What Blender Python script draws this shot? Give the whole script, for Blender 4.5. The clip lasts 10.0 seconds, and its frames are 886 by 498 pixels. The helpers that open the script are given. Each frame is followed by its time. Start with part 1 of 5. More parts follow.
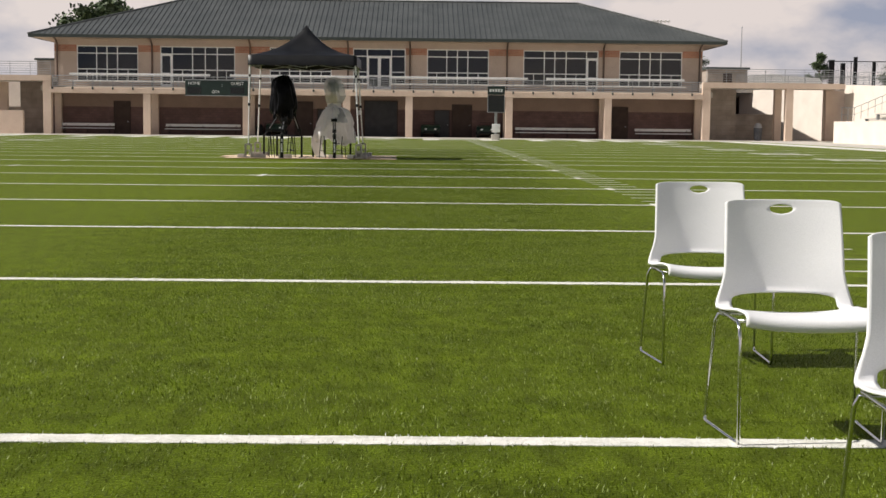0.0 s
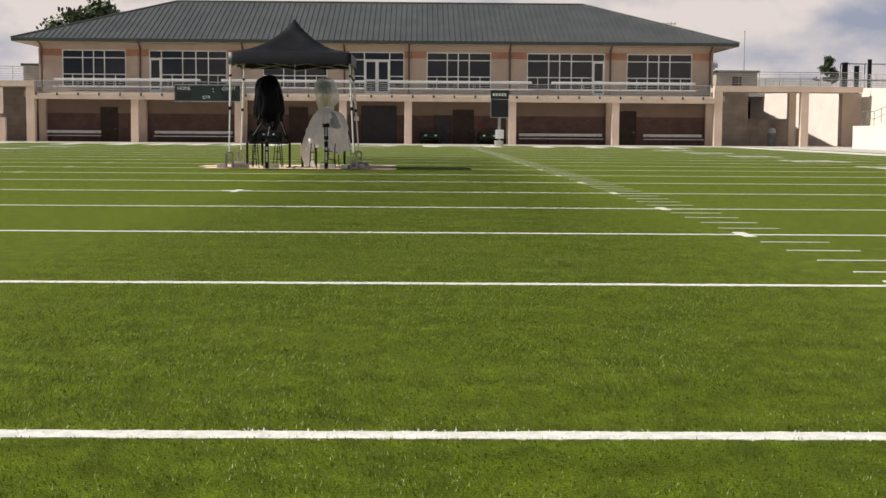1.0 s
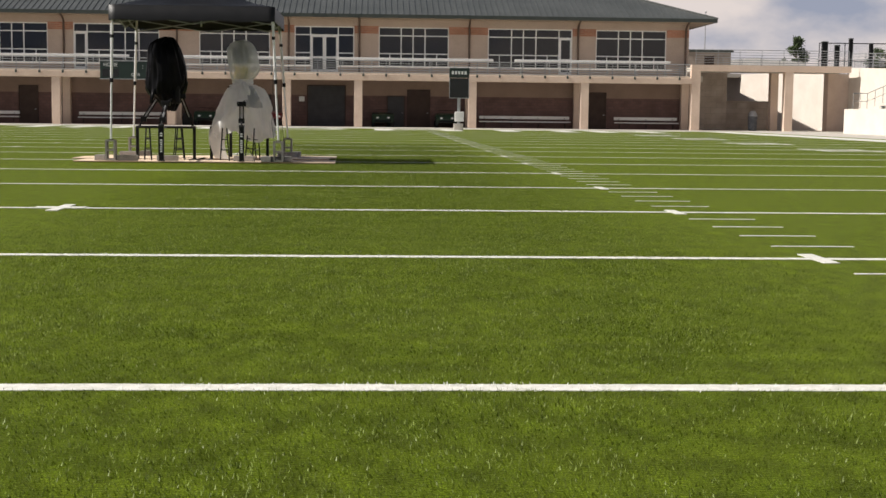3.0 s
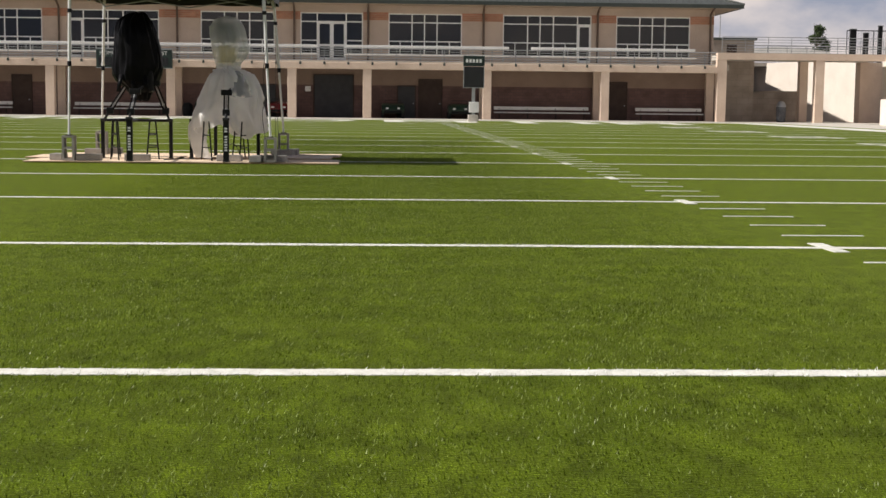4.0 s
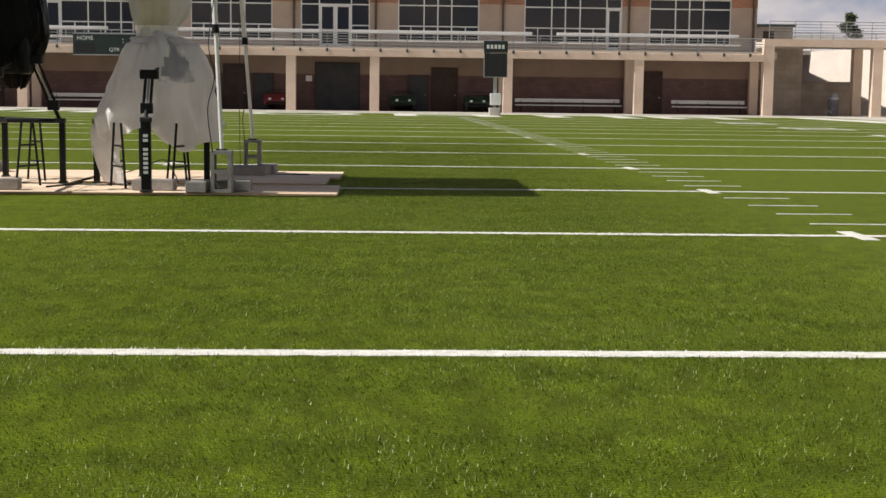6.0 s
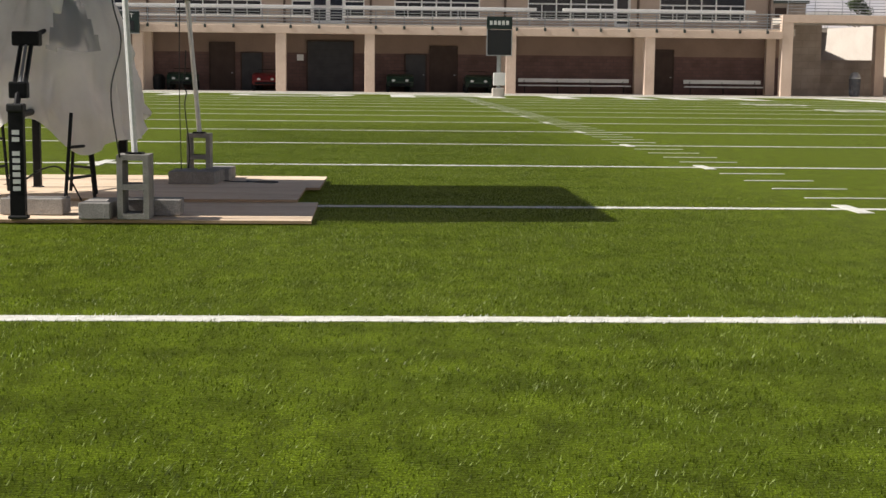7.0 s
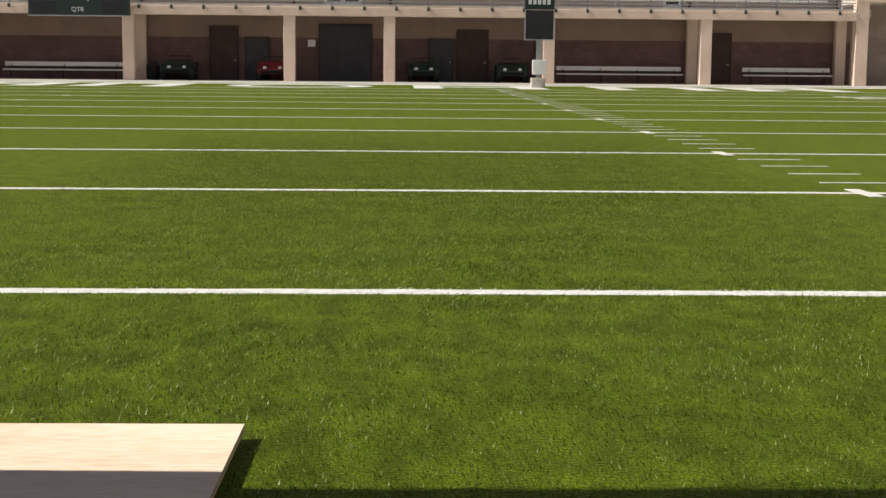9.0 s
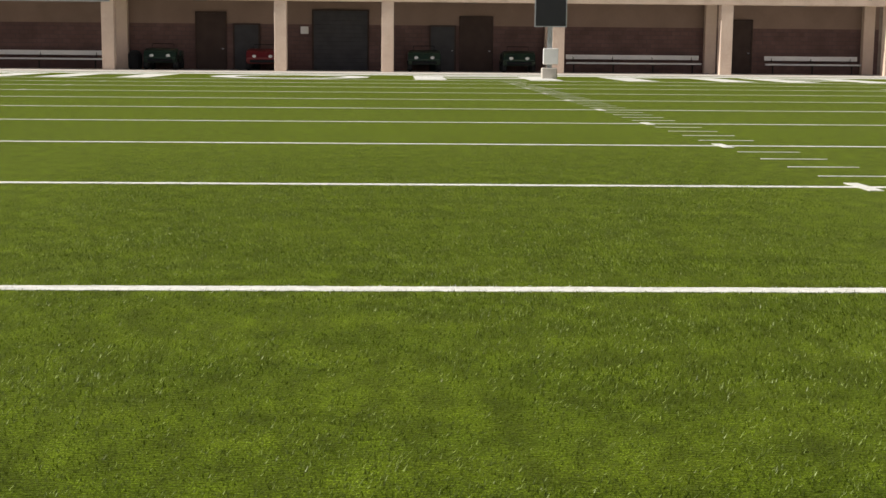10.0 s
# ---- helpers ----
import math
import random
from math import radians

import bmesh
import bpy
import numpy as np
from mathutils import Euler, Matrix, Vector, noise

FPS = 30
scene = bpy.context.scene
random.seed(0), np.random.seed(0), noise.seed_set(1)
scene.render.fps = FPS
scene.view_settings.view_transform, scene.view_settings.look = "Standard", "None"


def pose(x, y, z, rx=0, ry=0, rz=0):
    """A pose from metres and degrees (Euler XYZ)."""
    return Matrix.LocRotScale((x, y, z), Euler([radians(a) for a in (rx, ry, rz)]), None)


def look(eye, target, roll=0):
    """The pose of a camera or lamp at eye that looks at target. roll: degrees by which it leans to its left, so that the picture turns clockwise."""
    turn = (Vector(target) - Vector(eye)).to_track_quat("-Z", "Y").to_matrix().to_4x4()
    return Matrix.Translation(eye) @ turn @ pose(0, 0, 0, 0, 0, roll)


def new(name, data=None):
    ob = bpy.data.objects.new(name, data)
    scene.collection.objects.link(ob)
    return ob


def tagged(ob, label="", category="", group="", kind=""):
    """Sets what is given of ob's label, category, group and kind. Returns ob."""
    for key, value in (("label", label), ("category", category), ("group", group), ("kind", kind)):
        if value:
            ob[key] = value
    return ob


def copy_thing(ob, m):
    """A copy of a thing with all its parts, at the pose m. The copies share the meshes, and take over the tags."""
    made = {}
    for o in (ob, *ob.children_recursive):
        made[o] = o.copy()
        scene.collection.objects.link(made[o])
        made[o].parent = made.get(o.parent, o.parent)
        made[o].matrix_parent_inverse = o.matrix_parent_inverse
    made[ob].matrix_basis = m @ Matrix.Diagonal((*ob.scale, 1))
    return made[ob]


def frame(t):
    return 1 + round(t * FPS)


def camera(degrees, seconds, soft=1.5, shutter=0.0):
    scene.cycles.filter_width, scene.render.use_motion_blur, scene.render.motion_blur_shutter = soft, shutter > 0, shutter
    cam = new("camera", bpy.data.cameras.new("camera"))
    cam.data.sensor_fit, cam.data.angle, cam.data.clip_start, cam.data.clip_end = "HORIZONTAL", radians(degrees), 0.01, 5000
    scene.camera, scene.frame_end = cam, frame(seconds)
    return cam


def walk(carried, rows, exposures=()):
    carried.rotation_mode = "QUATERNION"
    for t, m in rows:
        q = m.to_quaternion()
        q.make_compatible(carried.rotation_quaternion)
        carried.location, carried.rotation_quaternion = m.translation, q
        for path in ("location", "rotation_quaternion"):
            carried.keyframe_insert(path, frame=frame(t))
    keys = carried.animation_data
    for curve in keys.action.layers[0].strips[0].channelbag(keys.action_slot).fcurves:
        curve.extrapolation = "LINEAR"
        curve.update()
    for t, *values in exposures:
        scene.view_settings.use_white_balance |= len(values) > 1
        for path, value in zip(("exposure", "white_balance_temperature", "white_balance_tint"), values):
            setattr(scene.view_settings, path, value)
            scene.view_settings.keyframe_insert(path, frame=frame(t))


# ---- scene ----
cam = camera(35.3, 10.0)
PATH = [
    (0, (-3.121, -4.453, 1.026), (-3.086, -2.462, 0.848), 0.6),
    (0.5, (-3.168, -2.213, 1.022), (-3.134, -0.221, 0.848), 0.4),
    (1, (-3.234, 0.042, 1.003), (-3.197, 2.034, 0.834), 0.4),
    (1.5, (-3.113, 2.235, 1.018), (-3.025, 4.226, 0.849), 0.2),
    (2, (-3.065, 4.399, 0.986), (-2.956, 6.39, 0.82), 0.6),
    (2.5, (-3.107, 6.576, 0.982), (-2.997, 8.566, 0.815), 0.65),
    (2.7, (-3.111, 7.468, 0.981), (-3.003, 9.457, 0.8035), 0.65),
    (4, (-3.14, 13.299, 0.973), (-3.048, 15.286, 0.766), 0.62),
    (4.5, (-3.231, 15.592, 0.98), (-3.15, 17.58, 0.775), 0.8),
    (5, (-3.259, 17.831, 0.986), (-3.178, 19.819, 0.783), 0.8),
    (5.5, (-3.322, 20.099, 0.965), (-3.24, 22.087, 0.762), 0.7),
    (5.7, (-3.334, 20.997, 0.961), (-3.251, 22.985, 0.7525), 0.7),
    (7, (-3.367, 26.828, 0.911), (-3.276, 28.811, 0.665), 0.6),
    (7.5, (-3.382, 29.043, 0.927), (-3.29, 31.024, 0.665), 0.6),
    (8, (-3.495, 31.23, 0.942), (-3.406, 33.21, 0.674), 0.6),
    (8.5, (-3.438, 33.397, 0.93), (-3.374, 35.378, 0.665), 0.4),
    (9, (-3.444, 35.543, 0.926), (-3.381, 37.525, 0.662), 0.5),
    (9.5, (-3.455, 37.828, 0.936), (-3.388, 39.808, 0.662), 0.5),
    (10, (-3.497, 39.986, 0.988), (-3.431, 41.965, 0.706), 0.5),
]
walk(cam, [(t, look(e, g, r)) for t, e, g, r in PATH])

# ---- light ----
SUN_WAY = Vector((3.14, 0.31, -2.98)).normalized()
world = bpy.data.worlds.new("sky")
scene.world = world
world.use_nodes = True
wn, wl = world.node_tree.nodes, world.node_tree.links
bg = wn["Background"]
sky = wn.new("ShaderNodeTexSky")
sky.sky_type, sky.sun_disc = "NISHITA", False
sky.sun_elevation = math.asin(-SUN_WAY.z)
sky.sun_rotation = math.atan2(-SUN_WAY.x, -SUN_WAY.y)
sky.air_density, sky.dust_density = 1.0, 1.2
tc = wn.new("ShaderNodeTexCoord")
mp = wn.new("ShaderNodeMapping")
mp.inputs["Scale"].default_value = (1.0, 1.0, 1.9)
mp.inputs["Location"].default_value = (0.55, 0.2, 0.1)
cl = wn.new("ShaderNodeTexNoise")
cl.inputs["Scale"].default_value, cl.inputs["Detail"].default_value, cl.inputs["Roughness"].default_value = 4.2, 7, 0.55
cover = wn.new("ShaderNodeValToRGB")
cover.color_ramp.elements[0].position, cover.color_ramp.elements[1].position = 0.20, 0.36
tone = wn.new("ShaderNodeTexNoise")
tone.inputs["Scale"].default_value, tone.inputs["Detail"].default_value = 9.0, 6
tone_r = wn.new("ShaderNodeValToRGB")
tone_r.color_ramp.elements[0].position, tone_r.color_ramp.elements[1].position = 0.40, 0.60
tone_r.color_ramp.elements[0].color = (7.9, 8.6, 10.9, 1)
tone_r.color_ramp.elements[1].color = (18.4, 16.4, 15.6, 1)
# cloud banks lie low; overhead the sky is clear
sepz = wn.new("ShaderNodeSeparateXYZ")
fade = wn.new("ShaderNodeMapRange")
fade.interpolation_type = "SMOOTHSTEP"
fade.inputs[1].default_value, fade.inputs[2].default_value, fade.inputs[3].default_value, fade.inputs[4].default_value = 0.22, 0.50, 1.0, 0.0
both = wn.new("ShaderNodeMath")
both.operation = "MULTIPLY"
wl.new(tc.outputs["Generated"], sepz.inputs[0])
wl.new(sepz.outputs[2], fade.inputs[0])
wl.new(fade.outputs[0], both.inputs[1])
mixc = wn.new("ShaderNodeMix")
mixc.data_type = "RGBA"
wl.new(tc.outputs["Generated"], mp.inputs["Vector"])
wl.new(mp.outputs[0], cl.inputs["Vector"])
wl.new(mp.outputs[0], tone.inputs["Vector"])
wl.new(cl.outputs[0], cover.inputs[0])
wl.new(tone.outputs[0], tone_r.inputs[0])
wl.new(cover.outputs[0], both.inputs[0])
wl.new(both.outputs[0], mixc.inputs[0])
wl.new(sky.outputs[0], mixc.inputs[6])
wl.new(tone_r.outputs[0], mixc.inputs[7])
wl.new(mixc.outputs[2], bg.inputs[0])
bg.inputs[1].default_value = 0.0345
sun = new("sun", bpy.data.lights.new("sun", "SUN"))
sun.data.energy, sun.data.angle, sun.data.color = 5.0, radians(0.55), (1.0, 0.945, 0.87)
sun.matrix_world = look(-SUN_WAY * 50, (0, 0, 0))
scene.view_settings.exposure = 0.26


# ---- materials ----
def material(name, a, b=None, rough=0.6, scale=8.0, fine=0.0, bump=0.0, metal=0.0, spec=0.5, stretch=(1, 1, 1), detail=5, lo=0.35, hi=0.65, dist=0.01, island=0.0):
    """Two colours mixed by noise at two scales, with bump, in world metres."""
    m = bpy.data.materials.new(name)
    m.use_nodes = True
    n, l = m.node_tree.nodes, m.node_tree.links
    p = n["Principled BSDF"]
    p.inputs["Roughness"].default_value, p.inputs["Metallic"].default_value = rough, metal
    p.inputs["Specular IOR Level"].default_value = spec
    geo = n.new("ShaderNodeNewGeometry")
    mapping = n.new("ShaderNodeMapping")
    mapping.inputs["Scale"].default_value = stretch
    l.new(geo.outputs["Position"], mapping.inputs["Vector"])
    big = n.new("ShaderNodeTexNoise")
    big.inputs["Scale"].default_value, big.inputs["Detail"].default_value = scale, detail
    l.new(mapping.outputs[0], big.inputs["Vector"])
    ramp = n.new("ShaderNodeValToRGB")
    ramp.color_ramp.elements[0].position, ramp.color_ramp.elements[1].position = lo, hi
    ramp.color_ramp.elements[0].color = (*a, 1)
    ramp.color_ramp.elements[1].color = (*(b or a), 1)
    l.new(big.outputs[0], ramp.inputs[0])
    last = ramp.outputs[0]
    small = n.new("ShaderNodeTexNoise")
    small.inputs["Scale"].default_value, small.inputs["Detail"].default_value = (fine or scale * 9), 3
    l.new(mapping.outputs[0], small.inputs["Vector"])
    if fine:
        mx = n.new("ShaderNodeMix")
        mx.data_type, mx.blend_type = "RGBA", "OVERLAY"
        mx.inputs[0].default_value = 0.55
        l.new(last, mx.inputs[6])
        l.new(small.outputs[0], mx.inputs[7])
        last = mx.outputs[2]
    if island:
        hs = n.new("ShaderNodeHueSaturation")
        mr = n.new("ShaderNodeMapRange")
        mr.inputs[3].default_value, mr.inputs[4].default_value = 1 - island, 1 + island
        l.new(geo.outputs["Random Per Island"], mr.inputs[0])
        l.new(mr.outputs[0], hs.inputs["Value"])
        l.new(last, hs.inputs["Color"])
        last = hs.outputs[0]
    l.new(last, p.inputs["Base Color"])
    if bump:
        bp = n.new("ShaderNodeBump")
        bp.inputs["Strength"].default_value, bp.inputs["Distance"].default_value = bump, dist
        l.new(small.outputs[0], bp.inputs["Height"])
        l.new(bp.outputs[0], p.inputs["Normal"])
    return m


def grass_material(name, dark, light, island=0.0, bump=0.0):
    """Artificial turf: nap swaths, patches and fibre grain."""
    m = material(name, dark, light, rough=0.6, scale=2.6, fine=60.0, bump=bump, spec=0.03, stretch=(0.7, 1.5, 1), detail=9, lo=0.36, hi=0.66, dist=0.02, island=island)
    n, l = m.node_tree.nodes, m.node_tree.links
    p = n["Principled BSDF"]
    src = p.inputs["Base Color"].links[0].from_socket
    geo = [q for q in n if q.type == "NEW_GEOMETRY"][0]
    broad = n.new("ShaderNodeTexNoise")
    broad.inputs["Scale"].default_value, broad.inputs["Detail"].default_value = 0.16, 4
    l.new(geo.outputs["Position"], broad.inputs["Vector"])
    mr = n.new("ShaderNodeMapRange")
    mr.inputs[1].default_value, mr.inputs[2].default_value, mr.inputs[3].default_value, mr.inputs[4].default_value = 0.3, 0.7, 0.92, 1.08
    l.new(broad.outputs[0], mr.inputs[0])
    hs = n.new("ShaderNodeHueSaturation")
    l.new(mr.outputs[0], hs.inputs["Value"])
    l.new(src, hs.inputs["Color"])
    last = hs.outputs[0]
    # tufts of a hand's width, then fibres with painted gap shade and sunlit tips
    for scale, stretch, detail, stops in ((8.0, (1.0, 0.5, 1), 6, ((0.32, 0.50), (0.5, 0.95), (0.68, 1.38))), (190.0, (1.0, 0.5, 1), 3, ((0.36, 0.28), (0.48, 0.70), (0.58, 1.15), (0.70, 2.4)))):
        mapping = n.new("ShaderNodeMapping")
        mapping.inputs["Scale"].default_value = stretch
        l.new(geo.outputs["Position"], mapping.inputs["Vector"])
        tx = n.new("ShaderNodeTexNoise")
        tx.inputs["Scale"].default_value, tx.inputs["Detail"].default_value = scale, detail
        l.new(mapping.outputs[0], tx.inputs["Vector"])
        rp = n.new("ShaderNodeValToRGB")
        while len(rp.color_ramp.elements) < len(stops):
            rp.color_ramp.elements.new(0.5)
        for e, (pos, val) in zip(rp.color_ramp.elements, stops):
            e.position, e.color = pos, (val, val, val * (2.0 if val > 2 else 0.8), 1)
        l.new(tx.outputs[0], rp.inputs[0])
        mu = n.new("ShaderNodeMix")
        mu.data_type, mu.blend_type = "RGBA", "MULTIPLY"
        mu.inputs[0].default_value = 1.0
        l.new(last, mu.inputs[6])
        l.new(rp.outputs[0], mu.inputs[7])
        last = mu.outputs[2]
    l.new(last, p.inputs["Base Color"])
    return m


def brick_material(name, a, b, mortar, width, height, bump=0.4):
    """Coursed masonry on walls that face along y."""
    m = bpy.data.materials.new(name)
    m.use_nodes = True
    n, l = m.node_tree.nodes, m.node_tree.links
    p = n["Principled BSDF"]
    p.inputs["Roughness"].default_value = 0.85
    geo = n.new("ShaderNodeNewGeometry")
    sep, com = n.new("ShaderNodeSeparateXYZ"), n.new("ShaderNodeCombineXYZ")
    l.new(geo.outputs["Position"], sep.inputs[0])
    add = n.new("ShaderNodeMath")
    l.new(sep.outputs[0], add.inputs[0])
    l.new(sep.outputs[1], add.inputs[1])
    l.new(add.outputs[0], com.inputs[0])
    l.new(sep.outputs[2], com.inputs[1])
    t = n.new("ShaderNodeTexBrick")
    t.inputs["Scale"].default_value, t.inputs["Mortar Size"].default_value = 1.0, 0.012
    t.inputs["Brick Width"].default_value, t.inputs["Row Height"].default_value = width, height
    t.inputs["Color1"].default_value, t.inputs["Color2"].default_value, t.inputs["Mortar"].default_value = (*a, 1), (*b, 1), (*mortar, 1)
    l.new(com.outputs[0], t.inputs["Vector"])
    big = n.new("ShaderNodeTexNoise")
    big.inputs["Scale"].default_value, big.inputs["Detail"].default_value = 1.2, 6
    l.new(geo.outputs["Position"], big.inputs["Vector"])
    mx = n.new("ShaderNodeMix")
    mx.data_type, mx.blend_type = "RGBA", "OVERLAY"
    mx.inputs[0].default_value = 0.5
    l.new(t.outputs[0], mx.inputs[6])
    l.new(big.outputs[0], mx.inputs[7])
    l.new(mx.outputs[2], p.inputs["Base Color"])
    bp = n.new("ShaderNodeBump")
    bp.inputs["Strength"].default_value, bp.inputs["Distance"].default_value, bp.invert = bump, 0.01, True
    l.new(t.outputs[1], bp.inputs["Height"])
    l.new(bp.outputs[0], p.inputs["Normal"])
    return m


def glass_material(name, tint, gloss):
    m = bpy.data.materials.new(name)
    m.use_nodes = True
    n, l = m.node_tree.nodes, m.node_tree.links
    n.remove(n["Principled BSDF"])
    a, b, mx = n.new("ShaderNodeBsdfTransparent"), n.new("ShaderNodeBsdfGlossy"), n.new("ShaderNodeMixShader")
    a.inputs[0].default_value, b.inputs["Roughness"].default_value = (*tint, 1), 0.02
    mx.inputs[0].default_value = gloss
    l.new(a.outputs[0], mx.inputs[1])
    l.new(b.outputs[0], mx.inputs[2])
    l.new(mx.outputs[0], n["Material Output"].inputs[0])
    return m


def film_material(name, colour, clear):
    """Thin plastic sheet: partly see-through, partly glowing with the light behind it."""
    m = material(name, colour, tuple(c * 0.86 for c in colour), rough=0.28, scale=5, bump=0.25, spec=0.6, dist=0.02)
    n, l = m.node_tree.nodes, m.node_tree.links
    p, out = n["Principled BSDF"], n["Material Output"]
    tl, tr = n.new("ShaderNodeBsdfTranslucent"), n.new("ShaderNodeBsdfTransparent")
    tl.inputs[0].default_value = (*colour, 1)
    m1, m2 = n.new("ShaderNodeMixShader"), n.new("ShaderNodeMixShader")
    m1.inputs[0].default_value, m2.inputs[0].default_value = 0.42, clear
    l.new(p.outputs[0], m1.inputs[1])
    l.new(tl.outputs[0], m1.inputs[2])
    l.new(m1.outputs[0], m2.inputs[1])
    l.new(tr.outputs[0], m2.inputs[2])
    l.new(m2.outputs[0], out.inputs[0])
    return m


def see_through(m, share):
    """Thin fibres let part of the light through."""
    n, l = m.node_tree.nodes, m.node_tree.links
    p, out = n["Principled BSDF"], n["Material Output"]
    tl, mx = n.new("ShaderNodeBsdfTranslucent"), n.new("ShaderNodeMixShader")
    l.new(p.inputs["Base Color"].links[0].from_socket, tl.inputs[0])
    mx.inputs[0].default_value = share
    l.new(p.outputs[0], mx.inputs[1])
    l.new(tl.outputs[0], mx.inputs[2])
    l.new(mx.outputs[0], out.inputs[0])


TURF = grass_material("turf", (0.0535, 0.081, 0.0035), (0.077, 0.110, 0.0055), bump=0.3)
SHEEN = TURF.node_tree.nodes["Principled BSDF"]
SHEEN.inputs["Sheen Weight"].default_value, SHEEN.inputs["Sheen Roughness"].default_value = 0.36, 0.35
SHEEN.inputs["Sheen Tint"].default_value = (0.61, 0.74, 0.10, 1)
BLADE = material("turf_blade", (0.076, 0.109, 0.009), (0.140, 0.182, 0.025), rough=0.5, scale=1.3, spec=0.1, stretch=(0.7, 1.5, 1), detail=8, island=0.5)
see_through(BLADE, 0.62)
# scattered fibres coloured pale, as tips that catch the sun
BLADE_PALE = material("sun_fleck_turf_blade", (0.26, 0.33, 0.08), (0.36, 0.43, 0.14), rough=0.4, scale=9, spec=0.3, island=0.35)
see_through(BLADE_PALE, 0.5)
PAINT = material("field_paint", (0.60, 0.59, 0.53), (0.78, 0.76, 0.70), rough=0.7, scale=14, fine=90, bump=0.5)
BLADE_WHITE = material("painted_blade", (0.66, 0.66, 0.62), (0.84, 0.83, 0.80), rough=0.6, scale=12, island=0.2)
EARTH = material("earth", (0.09, 0.10, 0.05), (0.16, 0.14, 0.09), rough=0.9, scale=0.2, fine=4)
CONCRETE = material("concrete", (0.46, 0.42, 0.37), (0.56, 0.52, 0.46), rough=0.85, scale=1.2, fine=40, bump=0.2)
PALE_WALL = material("pale_plaster", (0.66, 0.59, 0.52), (0.73, 0.655, 0.58), rough=0.85, scale=0.8, fine=30, bump=0.15)
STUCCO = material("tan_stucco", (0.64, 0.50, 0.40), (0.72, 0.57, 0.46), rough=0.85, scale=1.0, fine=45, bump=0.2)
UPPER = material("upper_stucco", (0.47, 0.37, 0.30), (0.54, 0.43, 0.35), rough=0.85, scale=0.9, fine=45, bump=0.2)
BAND = brick_material("red_brick", (0.36, 0.15, 0.09), (0.43, 0.20, 0.12), (0.40, 0.30, 0.24), 0.40, 0.135)
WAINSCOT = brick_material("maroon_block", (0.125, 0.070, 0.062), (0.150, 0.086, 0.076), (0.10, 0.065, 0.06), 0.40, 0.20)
GREY_WALL = brick_material("grey_block", (0.30, 0.25, 0.21), (0.34, 0.285, 0.24), (0.25, 0.21, 0.18), 0.80, 0.40, 0.2)
# stucco with the arcade's shade put into its colour
DIMWALL = material("shaded_stucco", (0.25, 0.175, 0.135), (0.30, 0.21, 0.165), rough=0.9, scale=0.9, fine=45, bump=0.2)
ROOF = material("green_metal_roof", (0.090, 0.095, 0.091), (0.114, 0.119, 0.114), rough=0.42, scale=0.5, fine=6, metal=0.25)
FASCIA = material("dark_fascia", (0.035, 0.045, 0.04), (0.05, 0.06, 0.052), rough=0.5, scale=2)
SOFFIT = material("soffit", (0.42, 0.33, 0.25), (0.48, 0.38, 0.29), rough=0.8, scale=2)
PIPE = material("brown_pipe", (0.10, 0.065, 0.045), (0.13, 0.08, 0.055), rough=0.5, scale=4)
FRAME = material("white_aluminium", (0.78, 0.78, 0.76), (0.84, 0.84, 0.82), rough=0.45, scale=3)
GALV = material("galvanised_steel", (0.36, 0.37, 0.38), (0.47, 0.48, 0.49), rough=0.42, scale=5, metal=0.7)
RAILGREY = material("grey_rail", (0.27, 0.28, 0.29), (0.33, 0.34, 0.35), rough=0.5, scale=5, metal=0.3)
PLANK = material("bleacher_plank", (0.74, 0.73, 0.71), (0.82, 0.81, 0.79), rough=0.4, scale=2, fine=30)
DARKDOOR = material("dark_door", (0.060, 0.042, 0.036), (0.075, 0.053, 0.045), rough=0.7, scale=2, spec=0.1)
GREYDOOR = material("slate_door", (0.058, 0.058, 0.062), (0.072, 0.072, 0.076), rough=0.7, scale=2, spec=0.1)
GLASS = glass_material("tinted_glass", (0.22, 0.24, 0.27), 0.05)
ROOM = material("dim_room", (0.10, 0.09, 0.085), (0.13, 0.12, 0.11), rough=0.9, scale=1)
BOARDGREEN = material("scoreboard_green", (0.006, 0.020, 0.016), (0.009, 0.026, 0.021), rough=0.4, scale=2)
SCREEN = material("dark_screen", (0.006, 0.007, 0.008), (0.010, 0.011, 0.012), rough=0.25, scale=6)
LETTER = material("white_letter", (0.72, 0.73, 0.72), (0.78, 0.78, 0.77), rough=0.5, scale=9)
CHAIRWHITE = material("white_plastic", (0.80, 0.80, 0.81), (0.84, 0.84, 0.84), rough=0.38, scale=4, fine=300, bump=0.05, spec=0.45)
CHROME = material("chrome", (0.62, 0.62, 0.62), (0.72, 0.72, 0.72), rough=0.12, scale=9, metal=1.0)
PLY = material("plywood_face", (0.70, 0.52, 0.36), (0.88, 0.70, 0.52), rough=0.75, scale=1.6, fine=26, bump=0.15, stretch=(0.55, 3.2, 4), lo=0.3, hi=0.7)


